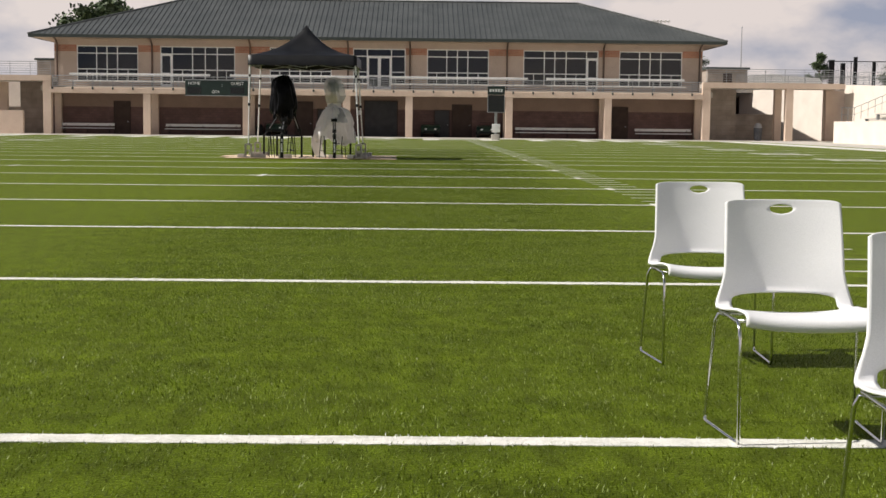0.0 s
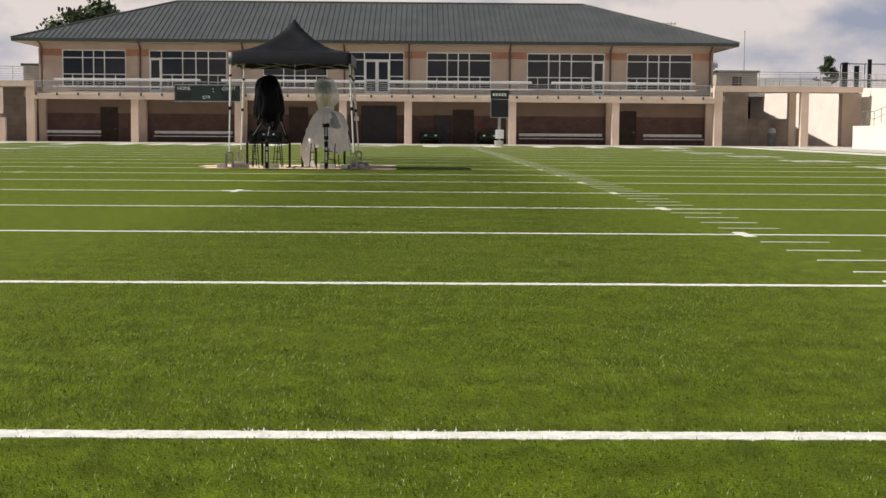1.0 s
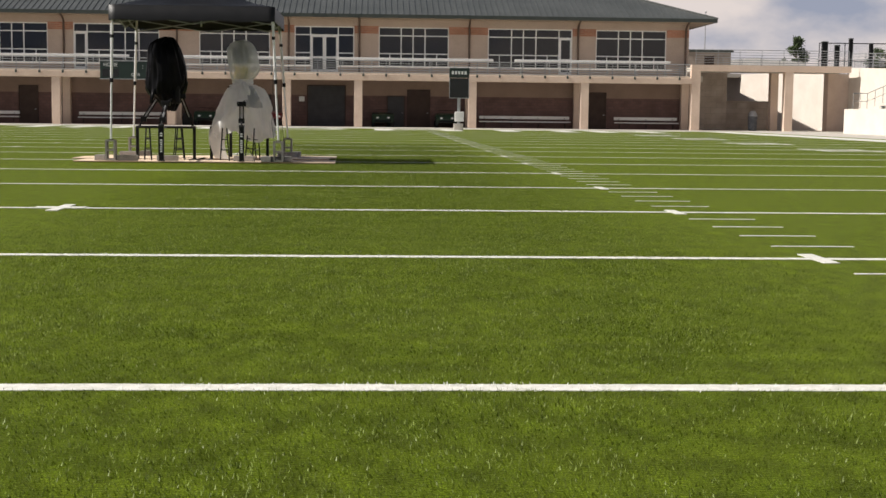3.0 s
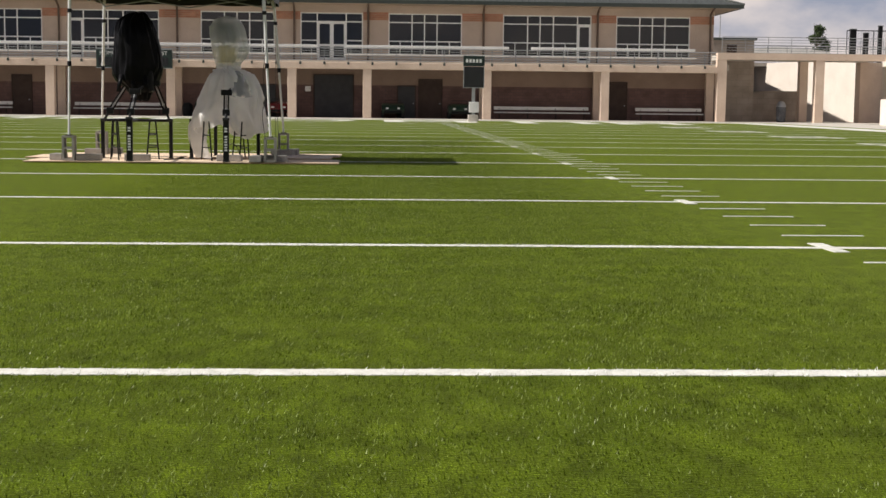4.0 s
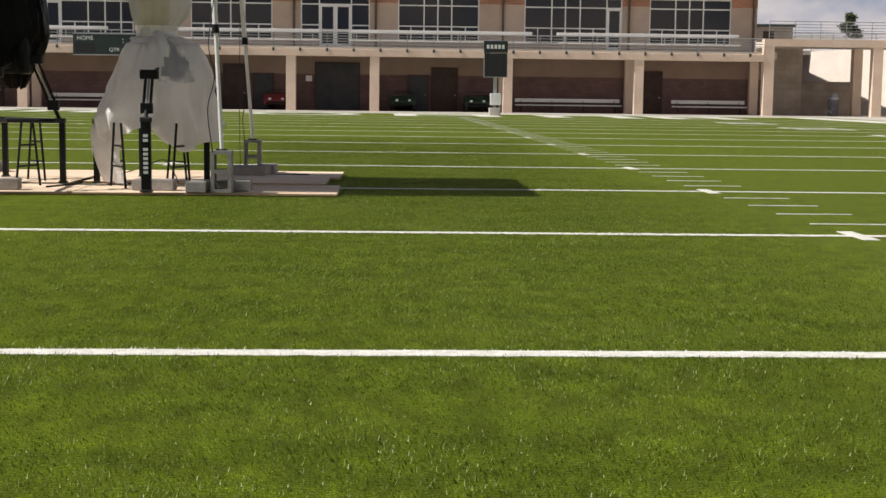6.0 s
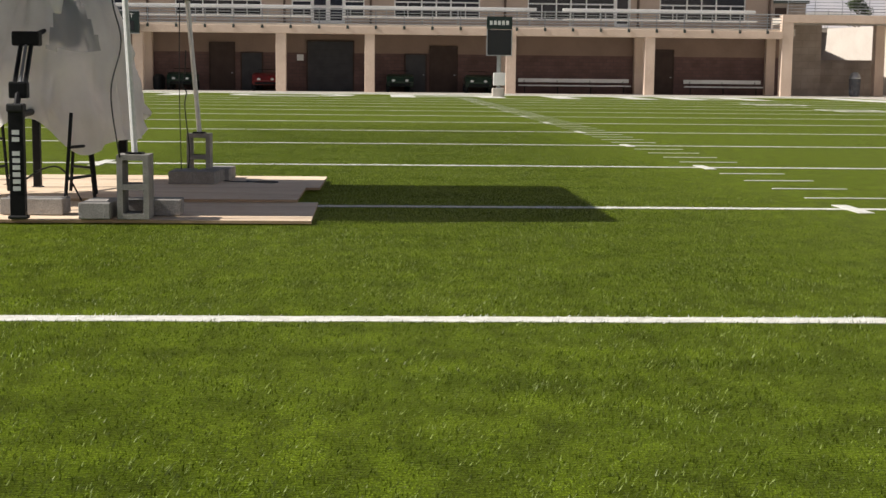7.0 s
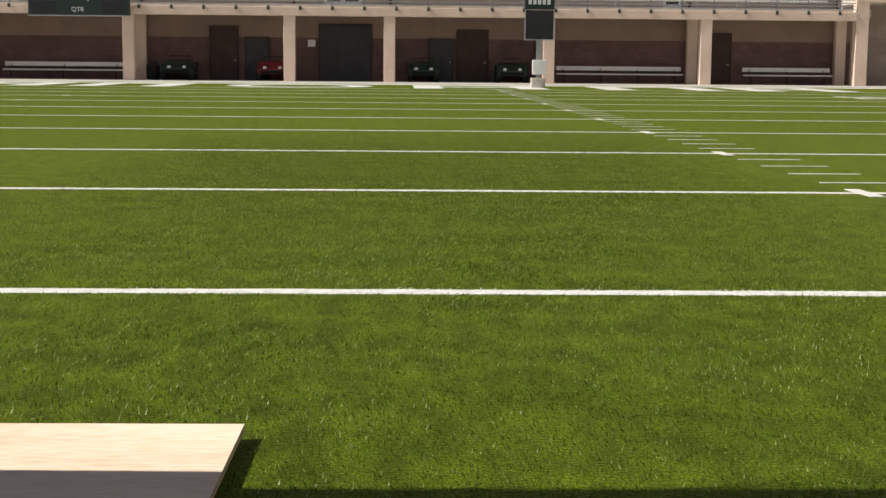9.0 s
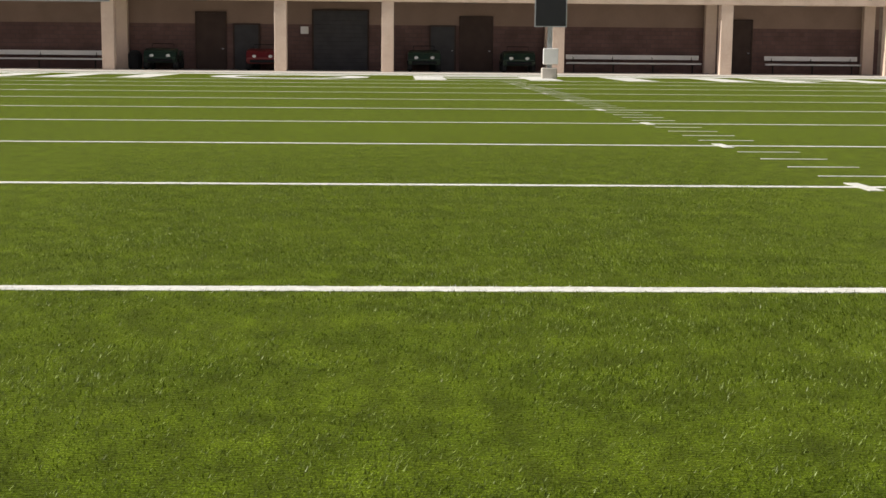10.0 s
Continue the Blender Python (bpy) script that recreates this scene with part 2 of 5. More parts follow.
def add_knots(m):
    """Dark oval knots and mineral streaks scattered over the veneer."""
    n, l = m.node_tree.nodes, m.node_tree.links
    p = n["Principled BSDF"]
    geo = [q for q in n if q.type == "NEW_GEOMETRY"][0]
    last = p.inputs["Base Color"].links[0].from_socket
    for scale, stretch, lo, hi, dark in ((2.3, (0.55, 1.5, 1), 0.03, 0.085, (0.40, 0.27, 0.18)), (1.7, (0.35, 2.6, 1), 0.02, 0.06, (0.50, 0.33, 0.22))):
        mp2, vo, rp, mx = n.new("ShaderNodeMapping"), n.new("ShaderNodeTexVoronoi"), n.new("ShaderNodeMapRange"), n.new("ShaderNodeMix")
        mp2.inputs["Scale"].default_value = stretch
        mp2.inputs["Location"].default_value = (scale, 0.3, 0)
        vo.inputs["Scale"].default_value = scale
        rp.inputs[1].default_value, rp.inputs[2].default_value, rp.inputs[3].default_value, rp.inputs[4].default_value = lo, hi, 0.8, 0.0
        mx.data_type, mx.blend_type = "RGBA", "MULTIPLY"
        mx.inputs[7].default_value = (*dark, 1)
        l.new(geo.outputs["Position"], mp2.inputs["Vector"])
        l.new(mp2.outputs[0], vo.inputs["Vector"])
        l.new(vo.outputs["Distance"], rp.inputs[0])
        l.new(rp.outputs[0], mx.inputs[0])
        l.new(last, mx.inputs[6])
        last = mx.outputs[2]
    l.new(last, p.inputs["Base Color"])


add_knots(PLY)
PLYEDGE = material("plywood_edge", (0.30, 0.18, 0.10), (0.58, 0.42, 0.26), rough=0.8, scale=4, fine=30, stretch=(0.3, 0.3, 120))
BLOCK = material("concrete_block_grey", (0.25, 0.235, 0.22), (0.34, 0.32, 0.30), rough=0.95, scale=9, fine=120, bump=0.6)
CANOPY = material("black_canvas", (0.007, 0.007, 0.008), (0.012, 0.012, 0.013), rough=0.45, scale=3, fine=160, bump=0.15, spec=0.3)
LEGWHITE = material("white_tube", (0.66, 0.66, 0.66), (0.74, 0.74, 0.73), rough=0.35, scale=4, fine=40)
BLACKSTEEL = material("black_steel", (0.007, 0.007, 0.008), (0.012, 0.012, 0.013), rough=0.5, scale=5, fine=60, spec=0.15)
BLACKPLASTIC = material("black_sheeting", (0.004, 0.004, 0.0045), (0.007, 0.007, 0.008), rough=0.36, scale=3, spec=0.05)
FILM = film_material("milky_sheeting", (0.96, 0.94, 0.925), 0.08)
FILM_THIN = film_material("thin_clear_sheeting", (0.86, 0.88, 0.90), 0.50)
CABLE = material("black_cable", (0.012, 0.012, 0.012), (0.02, 0.02, 0.02), rough=0.5, scale=9)
BARK = material("bark", (0.09, 0.06, 0.04), (0.15, 0.11, 0.08), rough=0.95, scale=6, bump=0.5)
LEAF = material("leaf", (0.030, 0.052, 0.016), (0.062, 0.090, 0.028), rough=0.6, scale=1.5, island=0.4)
CARTGREEN = material("green_cart_paint", (0.006, 0.022, 0.010), (0.009, 0.030, 0.013), rough=0.3, scale=3)
CARTRED = material("red_cart_paint", (0.13, 0.006, 0.007), (0.16, 0.010, 0.010), rough=0.3, scale=3)
RUBBER = material("rubber", (0.012, 0.012, 0.012), (0.022, 0.022, 0.022), rough=0.8, scale=20)
BINGREY = material("bin_grey", (0.10, 0.105, 0.115), (0.15, 0.155, 0.165), rough=0.5, scale=6)


# ---- building blocks ----
def part(name, bm, mat, parent=None, label="", smooth=False, kind=""):
    me = bpy.data.meshes.new(name)
    bmesh.ops.recalc_face_normals(bm, faces=bm.faces)
    bm.to_mesh(me)
    bm.free()
    for m in (mat if isinstance(mat, (list, tuple)) else [mat]):
        me.materials.append(m)
    if smooth:
        for f in me.polygons:
            f.use_smooth = True
    ob = new(name, me)
    if parent:
        ob.parent = parent
    return tagged(ob, label=label, kind=kind)


def thing(name, label, category, group="", kind="", at=(0, 0, 0)):
    ob = new(name)
    ob.empty_display_size = 0.1
    ob.location = at
    return tagged(ob, label=label, category=category, group=group, kind=kind)


def add_box(bm, x0, x1, y0, y1, z0, z1, bevel=0.0, mat=0):
    g = bmesh.ops.create_cube(bm, size=1)
    for v in g["verts"]:
        v.co = ((x0 + x1) / 2 + v.co.x * (x1 - x0), (y0 + y1) / 2 + v.co.y * (y1 - y0), (z0 + z1) / 2 + v.co.z * (z1 - z0))
    fs = {f for v in g["verts"] for f in v.link_faces}
    for f in fs:
        f.material_index = mat
    if bevel:
        es = list({e for v in g["verts"] for e in v.link_edges})
        bmesh.ops.bevel(bm, geom=es, offset=bevel, segments=2, affect="EDGES", profile=0.5)
    return bm


def box(x0, x1, y0, y1, z0, z1, bevel=0.0):
    return add_box(bmesh.new(), x0, x1, y0, y1, z0, z1, bevel)


def add_tube(bm, pts, r, n=8, cap=True):
    pts = [Vector(p) for p in pts]
    rings = []
    up = None
    for i, p in enumerate(pts):
        d = (pts[min(i + 1, len(pts) - 1)] - pts[max(i - 1, 0)]).normalized()
        if up is None:
            up = d.orthogonal().normalized()
        up = (up - d * up.dot(d)).normalized()
        side = d.cross(up)
        rr = r[i] if isinstance(r, (list, tuple)) else r
        rings.append([bm.verts.new(p + (up * math.cos(a) + side * math.sin(a)) * rr) for a in [2 * math.pi * k / n for k in range(n)]])
    for a, b in zip(rings, rings[1:]):
        for k in range(n):
            bm.faces.new((a[k], a[(k + 1) % n], b[(k + 1) % n], b[k]))
    if cap:
        bm.faces.new(rings[0][::-1])
        bm.faces.new(rings[-1])
    return bm


def tube(pts, r, n=8):
    return add_tube(bmesh.new(), pts, r, n)


def prism(outline, axis, a, b):
    """An outline of (u, v) pairs, pushed along an axis from a to b."""
    bm = bmesh.new()
    put = {"x": lambda u, v, w: (w, u, v), "y": lambda u, v, w: (u, w, v), "z": lambda u, v, w: (u, v, w)}[axis]
    lo = [bm.verts.new(put(u, v, a)) for u, v in outline]
    hi = [bm.verts.new(put(u, v, b)) for u, v in outline]
    bm.faces.new(lo)
    bm.faces.new(hi[::-1])
    for i in range(len(lo)):
        j = (i + 1) % len(lo)
        bm.faces.new((lo[i], lo[j], hi[j], hi[i]))
    return bm


def lathe(rings, n=24, at=(0, 0), wob=None):
    """Rings of (z, rx, ry, dx, dy), closed at both ends; wob(z, angle) scales the radius."""
    bm = bmesh.new()
    rows = []
    for z, rx, ry, dx, dy in rings:
        row = []
        for k in range(n):
            a = 2 * math.pi * k / n
            w, dz = wob(z, a) if wob else (1.0, 0.0)
            row.append(bm.verts.new((at[0] + dx + rx * w * math.cos(a), at[1] + dy + ry * w * math.sin(a), z + dz)))
        rows.append(row)
    for p, q in zip(rows, rows[1:]):
        for k in range(n):
            bm.faces.new((p[k], p[(k + 1) % n], q[(k + 1) % n], q[k]))
    return bm, rows


def words(name, text, size, mat, parent, m, depth=0.004):
    """Raised lettering as a mesh."""
    cu = bpy.data.curves.new(name, "FONT")
    cu.body, cu.size, cu.extrude, cu.align_x, cu.align_y = text, size, depth, "CENTER", "CENTER"
    tmp = bpy.data.objects.new(name, cu)
    scene.collection.objects.link(tmp)
    bpy.context.view_layer.update()
    me = bpy.data.meshes.new_from_object(tmp)
    bpy.data.objects.remove(tmp)
    me.materials.clear()
    me.materials.append(mat)
    ob = new(name, me)
    ob.parent = parent
    ob.matrix_local = m
    return ob


# ---- ground and field ----
YARD5 = 4.572
bm = bmesh.new()
for (x0, x1, y0, y1) in [(-1500, 1500, -1500, 2500)]:
    vs = [bm.verts.new(c) for c in ((x0, y0, -0.06), (x1, y0, -0.06), (x1, y1, -0.06), (x0, y1, -0.06))]
    bm.faces.new(vs)
tagged(part("ground", bm, EARTH), "dry earth and grass reaching to the horizon", "ground", kind="structure")
tagged(part("field", box(-33.2, 20.9, -40, 98.6, -0.055, 0.0), TURF), "green artificial turf playing field", "turf", kind="structure")
tagged(part("pavement", box(-60, 60, 98.6, 135, -0.055, 0.012), CONCRETE), "pale concrete apron before the field house", "pavement", kind="structure")
tagged(part("pavement_side", box(20.9, 26.6, -40, 98.6, -0.055, 0.008), CONCRETE), "pale concrete walk beside the turf", "pavement", kind="structure")
tagged(part("pavement_far_side", box(-39, -33.2, -40, 98.6, -0.055, 0.008), CONCRETE), "pale concrete walk beside the turf", "pavement", kind="structure")

LINE_LABEL = "white painted yard line across the turf"


def painted_line(x0, x1, y, half, seed):
    """A sprayed stripe whose edges fray with the fibres and bow by a finger's width."""
    bm = bmesh.new()
    prev = None
    n = int((x1 - x0) / 0.04)
    for i in range(n + 1):
        x = x0 + (x1 - x0) * i / n
        mid = 0.012 * noise.noise(Vector((x * 0.35, seed, 0)))
        lo = half * (1 + 0.16 * noise.noise(Vector((x * 3.1, seed, 3))) + 0.20 * noise.noise(Vector((x * 17, seed, 5))))
        hi = half * (1 + 0.16 * noise.noise(Vector((x * 3.1, seed, 7))) + 0.20 * noise.noise(Vector((x * 17, seed, 9))))
        row = [bm.verts.new((x, y + mid - lo, -0.01)), bm.verts.new((x, y + mid - lo, 0.003)), bm.verts.new((x, y + mid, 0.005)), bm.verts.new((x, y + mid + hi, 0.003)), bm.verts.new((x, y + mid + hi, -0.01))]
        if prev:
            for k in range(4):
                bm.faces.new((prev[k], row[k], row[k + 1], prev[k + 1]))
        prev = row
    return bm


for k in range(-3, 20):
    w = 0.056 if k < 19 else 0.1
    tagged(part("yard_line", painted_line(-30.6, 18.2, YARD5 * k, w, k * 1.7), PAINT), LINE_LABEL, "field line", "yard lines", "structure")
for name, b in (("side_line", (18.2, 20.0, -30, 97.8)), ("side_line", (-32.4, -30.6, -30, 97.8)), ("end_line", (-30.6, 18.2, 96.0, 97.8))):
    tagged(part(name, box(b[0], b[1], b[2], b[3], -0.01, 0.004), PAINT), "broad white painted border of the field", "field line", kind="structure")
bm = bmesh.new()
for side in (0, 1):
    for k in range(-3, 19):
        y = YARD5 * k
        xo = 0.0 if side == 0 else -12.33
        add_box(bm, xo - 0.055, xo + 0.055, y - 0.30, y + 0.30, -0.01, 0.006)
        for j in range(1, 5) if side == 0 else ():
            yy = y + j * YARD5 / 5
            a, b = (-0.06, 0.57) if side == 0 else (-0.57, 0.06)
            add_box(bm, xo + a, xo + b, yy - 0.023, yy + 0.023, -0.01, 0.004)
for k in (5, 9):
    add_box(bm, -6.25, -6.14, YARD5 * k - 0.45, YARD5 * k + 0.45, -0.01, 0.008)
    add_box(bm, -6.45, -5.95, YARD5 * k - 0.10, YARD5 * k + 0.10, -0.01, 0.009)
tagged(part("hash_marks", bm, PAINT), "short white hash marks painted on the turf", "field marking", kind="stuff")

# yard numbers and end-zone lettering, as plain bars
for k in range(1, 19, 2):
    for xc in (11.1, -23.4):
        bm = bmesh.new()
        for dy in (-0.95, 0.95):
            for x0, x1, y0, y1 in ((-0.9, 0.9, -0.6, -0.42), (-0.9, 0.9, 0.42, 0.6), (-0.9, -0.74, -0.42, 0.42), (0.74, 0.9, -0.42, 0.42)):
                add_box(bm, xc + x0, xc + x1, YARD5 * k + dy + y0, YARD5 * k + dy + y1, -0.01, 0.006)
        tagged(part("yard_number", bm, PAINT), "large white field number as worn paint on turf", "field marking", "yard numbers", "structure")
for x0, x1, mid in ((-26.5, -21.8, 0), (-20.6, -16.9, 1), (-15.8, -12.0, 0), (-2.9, 2.2, 1), (4.4, 8.9, 0), (10.0, 14.0, 1)):
    bm = bmesh.new()
    add_box(bm, x0, x0 + 1.1, 87.9, 95.0, -0.01, 0.006)
    add_box(bm, x1 - 1.1, x1, 87.9, 95.0, -0.01, 0.006)
    add_box(bm, x0 + 1.1, x1 - 1.1, 93.9, 95.0, -0.01, 0.006)
    if mid:
        add_box(bm, x0 + 1.1, x1 - 1.1, 90.6, 91.7, -0.01, 0.006)
    tagged(part("end_zone_letter", bm, PAINT), "broad white end zone letter painted on turf", "field marking", "end zone letters", "structure")
bm = bmesh.new()
ring = []
for k in range(48):
    a = 2 * math.pi * k / 48
    ring.append([bm.verts.new((-7.4 + r * math.cos(a) * 0.8, 91.4 + r * 0.98 * math.sin(a), z)) for r, z in ((3.6, 0.006), (2.5, 0.006))])
for k in range(48):
    a, b = ring[k], ring[(k + 1) % 48]
    bm.faces.new((a[0], b[0], b[1], a[1]))
tagged(part("end_zone_letter", bm, PAINT), "broad white oval end zone letter painted on turf", "field marking", "end zone letters", "structure")


def turf_blades():
    """Upright fibres along the strip that lies closest, white where the lines run."""
    rng = np.random.default_rng(5)
    n = 1800000
    x = rng.uniform(-6.3, -0.2, n)
    y = rng.uniform(-1.4, 54.5, n)
    edge = np.minimum.reduce([(x + 6.3) / 1.6, (-0.2 - x) / 1.6, (54.5 - y) / 8.0])
    keep = rng.uniform(0, 1, n) < edge
    for x1, y0, y1 in ((-3.77, 35.26, 36.52), (-3.93, 36.48, 37.72), (-3.82, 37.69, 38.95)):
        keep &= ~((x < x1) & (x > -9.0) & (y > y0) & (y < y1))
    x, y = x[keep], y[keep]
    n = len(x)
    patch = 0.5 + 0.5 * np.sin(2.3 * x + 3.1 * np.sin(1.1 * y + 0.7 * x)) * np.sin(3.7 * y + 2.0 * np.sin(1.9 * x))
    h = rng.uniform(0.004, 0.014, n) * (0.75 + 0.5 * patch)
    w = rng.uniform(0.0010, 0.0025, n)
    way = rng.normal(0.9, 1.3, n)
    ang = way + math.pi / 2
    lie = h * rng.uniform(0.3, 1.3, n)
    lean = np.stack([np.cos(way) * lie, np.sin(way) * lie], 1)
    lean[:, 0] += 0.004 * np.sin(0.9 * x + 2.1 * np.sin(0.55 * y))
    lean[:, 1] += 0.006 * (patch - 0.5)
    co = np.zeros((n, 3, 3), np.float32)
    co[:, 0, 0], co[:, 0, 1] = x - np.cos(ang) * w, y - np.sin(ang) * w
    co[:, 1, 0], co[:, 1, 1] = x + np.cos(ang) * w, y + np.sin(ang) * w
    co[:, 2, 0], co[:, 2, 1], co[:, 2, 2] = x + lean[:, 0], y + lean[:, 1], h
    off = np.abs((y / YARD5) - np.round(y / YARD5)) * YARD5
    white = off < 0.056 + rng.normal(0, 0.010, n)
    co[:, 2, 2] *= np.where(white, 0.9, 1.0)
    me = bpy.data.meshes.new("turf_blades")
    me.vertices.add(n * 3)
    me.loops.add(n * 3)
    me.polygons.add(n)
    me.vertices.foreach_set("co", co.ravel())
    me.loops.foreach_set("vertex_index", np.arange(n * 3, dtype=np.int32))
    me.polygons.foreach_set("loop_start", np.arange(0, n * 3, 3, dtype=np.int32))
    me.polygons.foreach_set("material_index", np.where(white, 1, np.where(rng.uniform(0, 1, n) < 0.05 + 0.12 * patch, 2, 0)).astype(np.int32))
    me.materials.append(BLADE)
    me.materials.append(BLADE_WHITE)
    me.materials.append(BLADE_PALE)
    me.update()
    return tagged(new("turf_blades", me), "short green plastic turf fibres", "turf", kind="stuff")


turf_blades()

# ---- field house ----
ON_FIELD = set(scene.objects)
FAR_END = lambda: [ob for ob in scene.objects if ob not in ON_FIELD and ob.parent is None]
COL_Y, WALL_Y, BACK_Y = 104.0, 110.1, 107.7
COLS = (-32.34, -24.60, -16.87, -9.05, -4.16, 3.68, 11.45, 19.19)
DECK = 3.81
house = thing("field_house", "two-storey tan field house with green metal hip roof", "building", at=(-6.6, 115, 0))
hp = lambda name, bm, mat, label="", smooth=False: keep_world(part(name, bm, mat, None, label, smooth), house)


def keep_world(ob, parent):
    """Hang a part that was built in world metres under its thing."""
    bpy.context.view_layer.update()
    ob.parent = parent
    ob.matrix_parent_inverse = Matrix.Translation(-parent.location) if parent.parent is None else Matrix.Identity(4)
    return ob


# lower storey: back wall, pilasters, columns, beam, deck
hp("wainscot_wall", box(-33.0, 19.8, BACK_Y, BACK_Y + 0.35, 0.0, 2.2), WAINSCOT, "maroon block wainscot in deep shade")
hp("lower_wall", box(-33.0, 19.8, BACK_Y + 0.03, BACK_Y + 0.35, 2.2, 3.379), DIMWALL, "stucco over the wainscot, coloured dark for the arcade shade")
for i, x in enumerate(COLS):
    w = 0.31 if i in (0, 7) else 0.28
    z1 = 4.12 if i in (0, 7) else 3.20
    hp("column", box(x - w, x + w, COL_Y, COL_Y + 0.6, 0.0, z1, 0.02), STUCCO, "square tan stucco column")
    if i not in (3, 4):
        hp("pilaster", box(x - 0.27, x + 0.27, BACK_Y - 0.4, BACK_Y, 0.0, 3.379, 0.015), STUCCO)
hp("beam", box(COLS[0] + 0.31, COLS[7] - 0.31, COL_Y - 0.04, COL_Y + 0.64, 3.20, DECK - 0.19, 0.02), STUCCO, "tan stucco edge beam of the balcony")
hp("deck", box(-33.0, 19.8, COL_Y + 0.64, WALL_Y + 12, 3.38, DECK - 0.03), CONCRETE)
for x0, x1 in zip(COLS, COLS[1:]):
    if x1 - x0 > 4:
        bm = box((x0 + x1) / 2 - 0.32, (x0 + x1) / 2 + 0.32, 105.9, 106.2, 3.22, 3.379, 0.03)
        hp("ceiling_lamp", bm, FASCIA, "dark boxy ceiling lamp, unlit")


def door(name, x0, x1, z1, mat, y, z0=0.0, leaves=1, handle=True):
    d = thing(name, "", "")
    d.parent = house
    d.matrix_parent_inverse = Matrix.Translation(-house.location)
    d.location = ((x0 + x1) / 2, y, z0)
    hw = (x1 - x0) / 2
    bm = add_box(add_box(add_box(bmesh.new(), -hw - 0.07, -hw, -0.08, 0.02, 0, z1 + 0.07), hw, hw + 0.07, -0.08, 0.02, 0, z1 + 0.07), -hw, hw, -0.08, 0.02, z1, z1 + 0.07)
    part("door_frame", bm, DARKDOOR, d)
    for i in range(leaves):
        a, b = -hw + i * 2 * hw / leaves + 0.006, -hw + (i + 1) * 2 * hw / leaves - 0.006
        part("door_leaf", box(a, b, -0.05, -0.005, 0.01, z1 - 0.005, 0.004), mat, d)
    if handle:
        part("door_handle", box(hw - 0.16, hw - 0.06, -0.11, -0.051, 0.98, 1.03, 0.01), GALV, d, "steel lever handle")
    return d


YB = BACK_Y - 0.02
door("door_1", -27.9, -26.7, 2.6, DARKDOOR, YB)
door("door_2", -13.35, -12.0, 2.7, DARKDOOR, YB)
door("door_3", -11.55, -10.4, 2.15, GREYDOOR, YB)
door("door_4", -2.1, -0.95, 2.15, GREYDOOR, YB)
door("door_5", -0.65, 0.85, 2.6, DARKDOOR, YB)
door("door_6", 12.35, 13.5, 2.55, DARKDOOR, YB)
roll = door("roller_door", -7.75, -5.15, 2.85, GREYDOOR, YB, handle=False)
for i in range(14):
    part("slat", box(-1.29, 1.29, -0.075, -0.05, 0.02 + i * 0.2, 0.205 + i * 0.2, 0.01), GREYDOOR, roll)
hp("notice", box(-8.38, -8.0, YB - 0.02, YB, 1.75, 2.1), LETTER, "small white notice plate on the wall")

# upper storey wall with window openings
WINS = [(-31.48, -26.46, 0), (-24.66, -18.52, -1), (-15.69, -10.60, 0), (-8.84, -4.52, 2), (-2.76, 2.35, 0), (5.19, 11.39, 1), (13.12, 18.34, 0)]
Z0, Z1, ZT = 4.32, 7.2, 6.58
WX0, WX1 = -33.3, 20.0
bm = bmesh.new()
edges = [WX0] + [v for w in WINS for v in w[:2]] + [WX1]
for a, b in zip(edges[0::2], edges[1::2]):
    add_box(bm, a, b, WALL_Y, WALL_Y + 0.3, DECK, 7.75)
for a, b, kind in WINS:
    add_box(bm, a, b, WALL_Y, WALL_Y + 0.3, Z1, 7.75)
    for c, d in {0: [(a, b)], -1: [(a + 0.98, b)], 1: [(a, b - 0.98)], 2: [(a, a + 1.16), (b - 1.16, b)]}[kind]:
        add_box(bm, c, d, WALL_Y, WALL_Y + 0.3, DECK, Z0)
add_box(bm, WX0, WX0 + 0.3, WALL_Y + 0.3, 128.5, DECK, 7.75)
add_box(bm, WX1 - 0.3, WX1, WALL_Y + 0.3, 128.5, DECK, 7.75)
add_box(bm, WX0, WX1, 128.5, 128.8, 0, 7.75)
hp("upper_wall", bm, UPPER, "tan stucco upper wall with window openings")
for a, b in zip(edges[0::2], edges[1::2]):
    hp("brick_band", box(a, b, WALL_Y - 0.03, WALL_Y - 0.002, 6.72, 7.26), BAND, "red brick band between the windows")
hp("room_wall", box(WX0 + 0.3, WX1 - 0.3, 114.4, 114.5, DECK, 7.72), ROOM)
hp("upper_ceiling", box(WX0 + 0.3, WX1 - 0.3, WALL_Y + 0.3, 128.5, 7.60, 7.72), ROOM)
for x in (-33.05, -25.31, -17.27, -9.25, -4.15, 3.84, 11.81, 19.75):
    bm = tube([(x, WALL_Y - 1.3, 7.80), (x, WALL_Y - 0.6, 7.62), (x, WALL_Y - 0.12, 7.35), (x, WALL_Y - 0.12, 5.0), (x, WALL_Y - 0.12, DECK)], 0.075, 8)
    hp("downspout", bm, PIPE, "brown metal downspout")


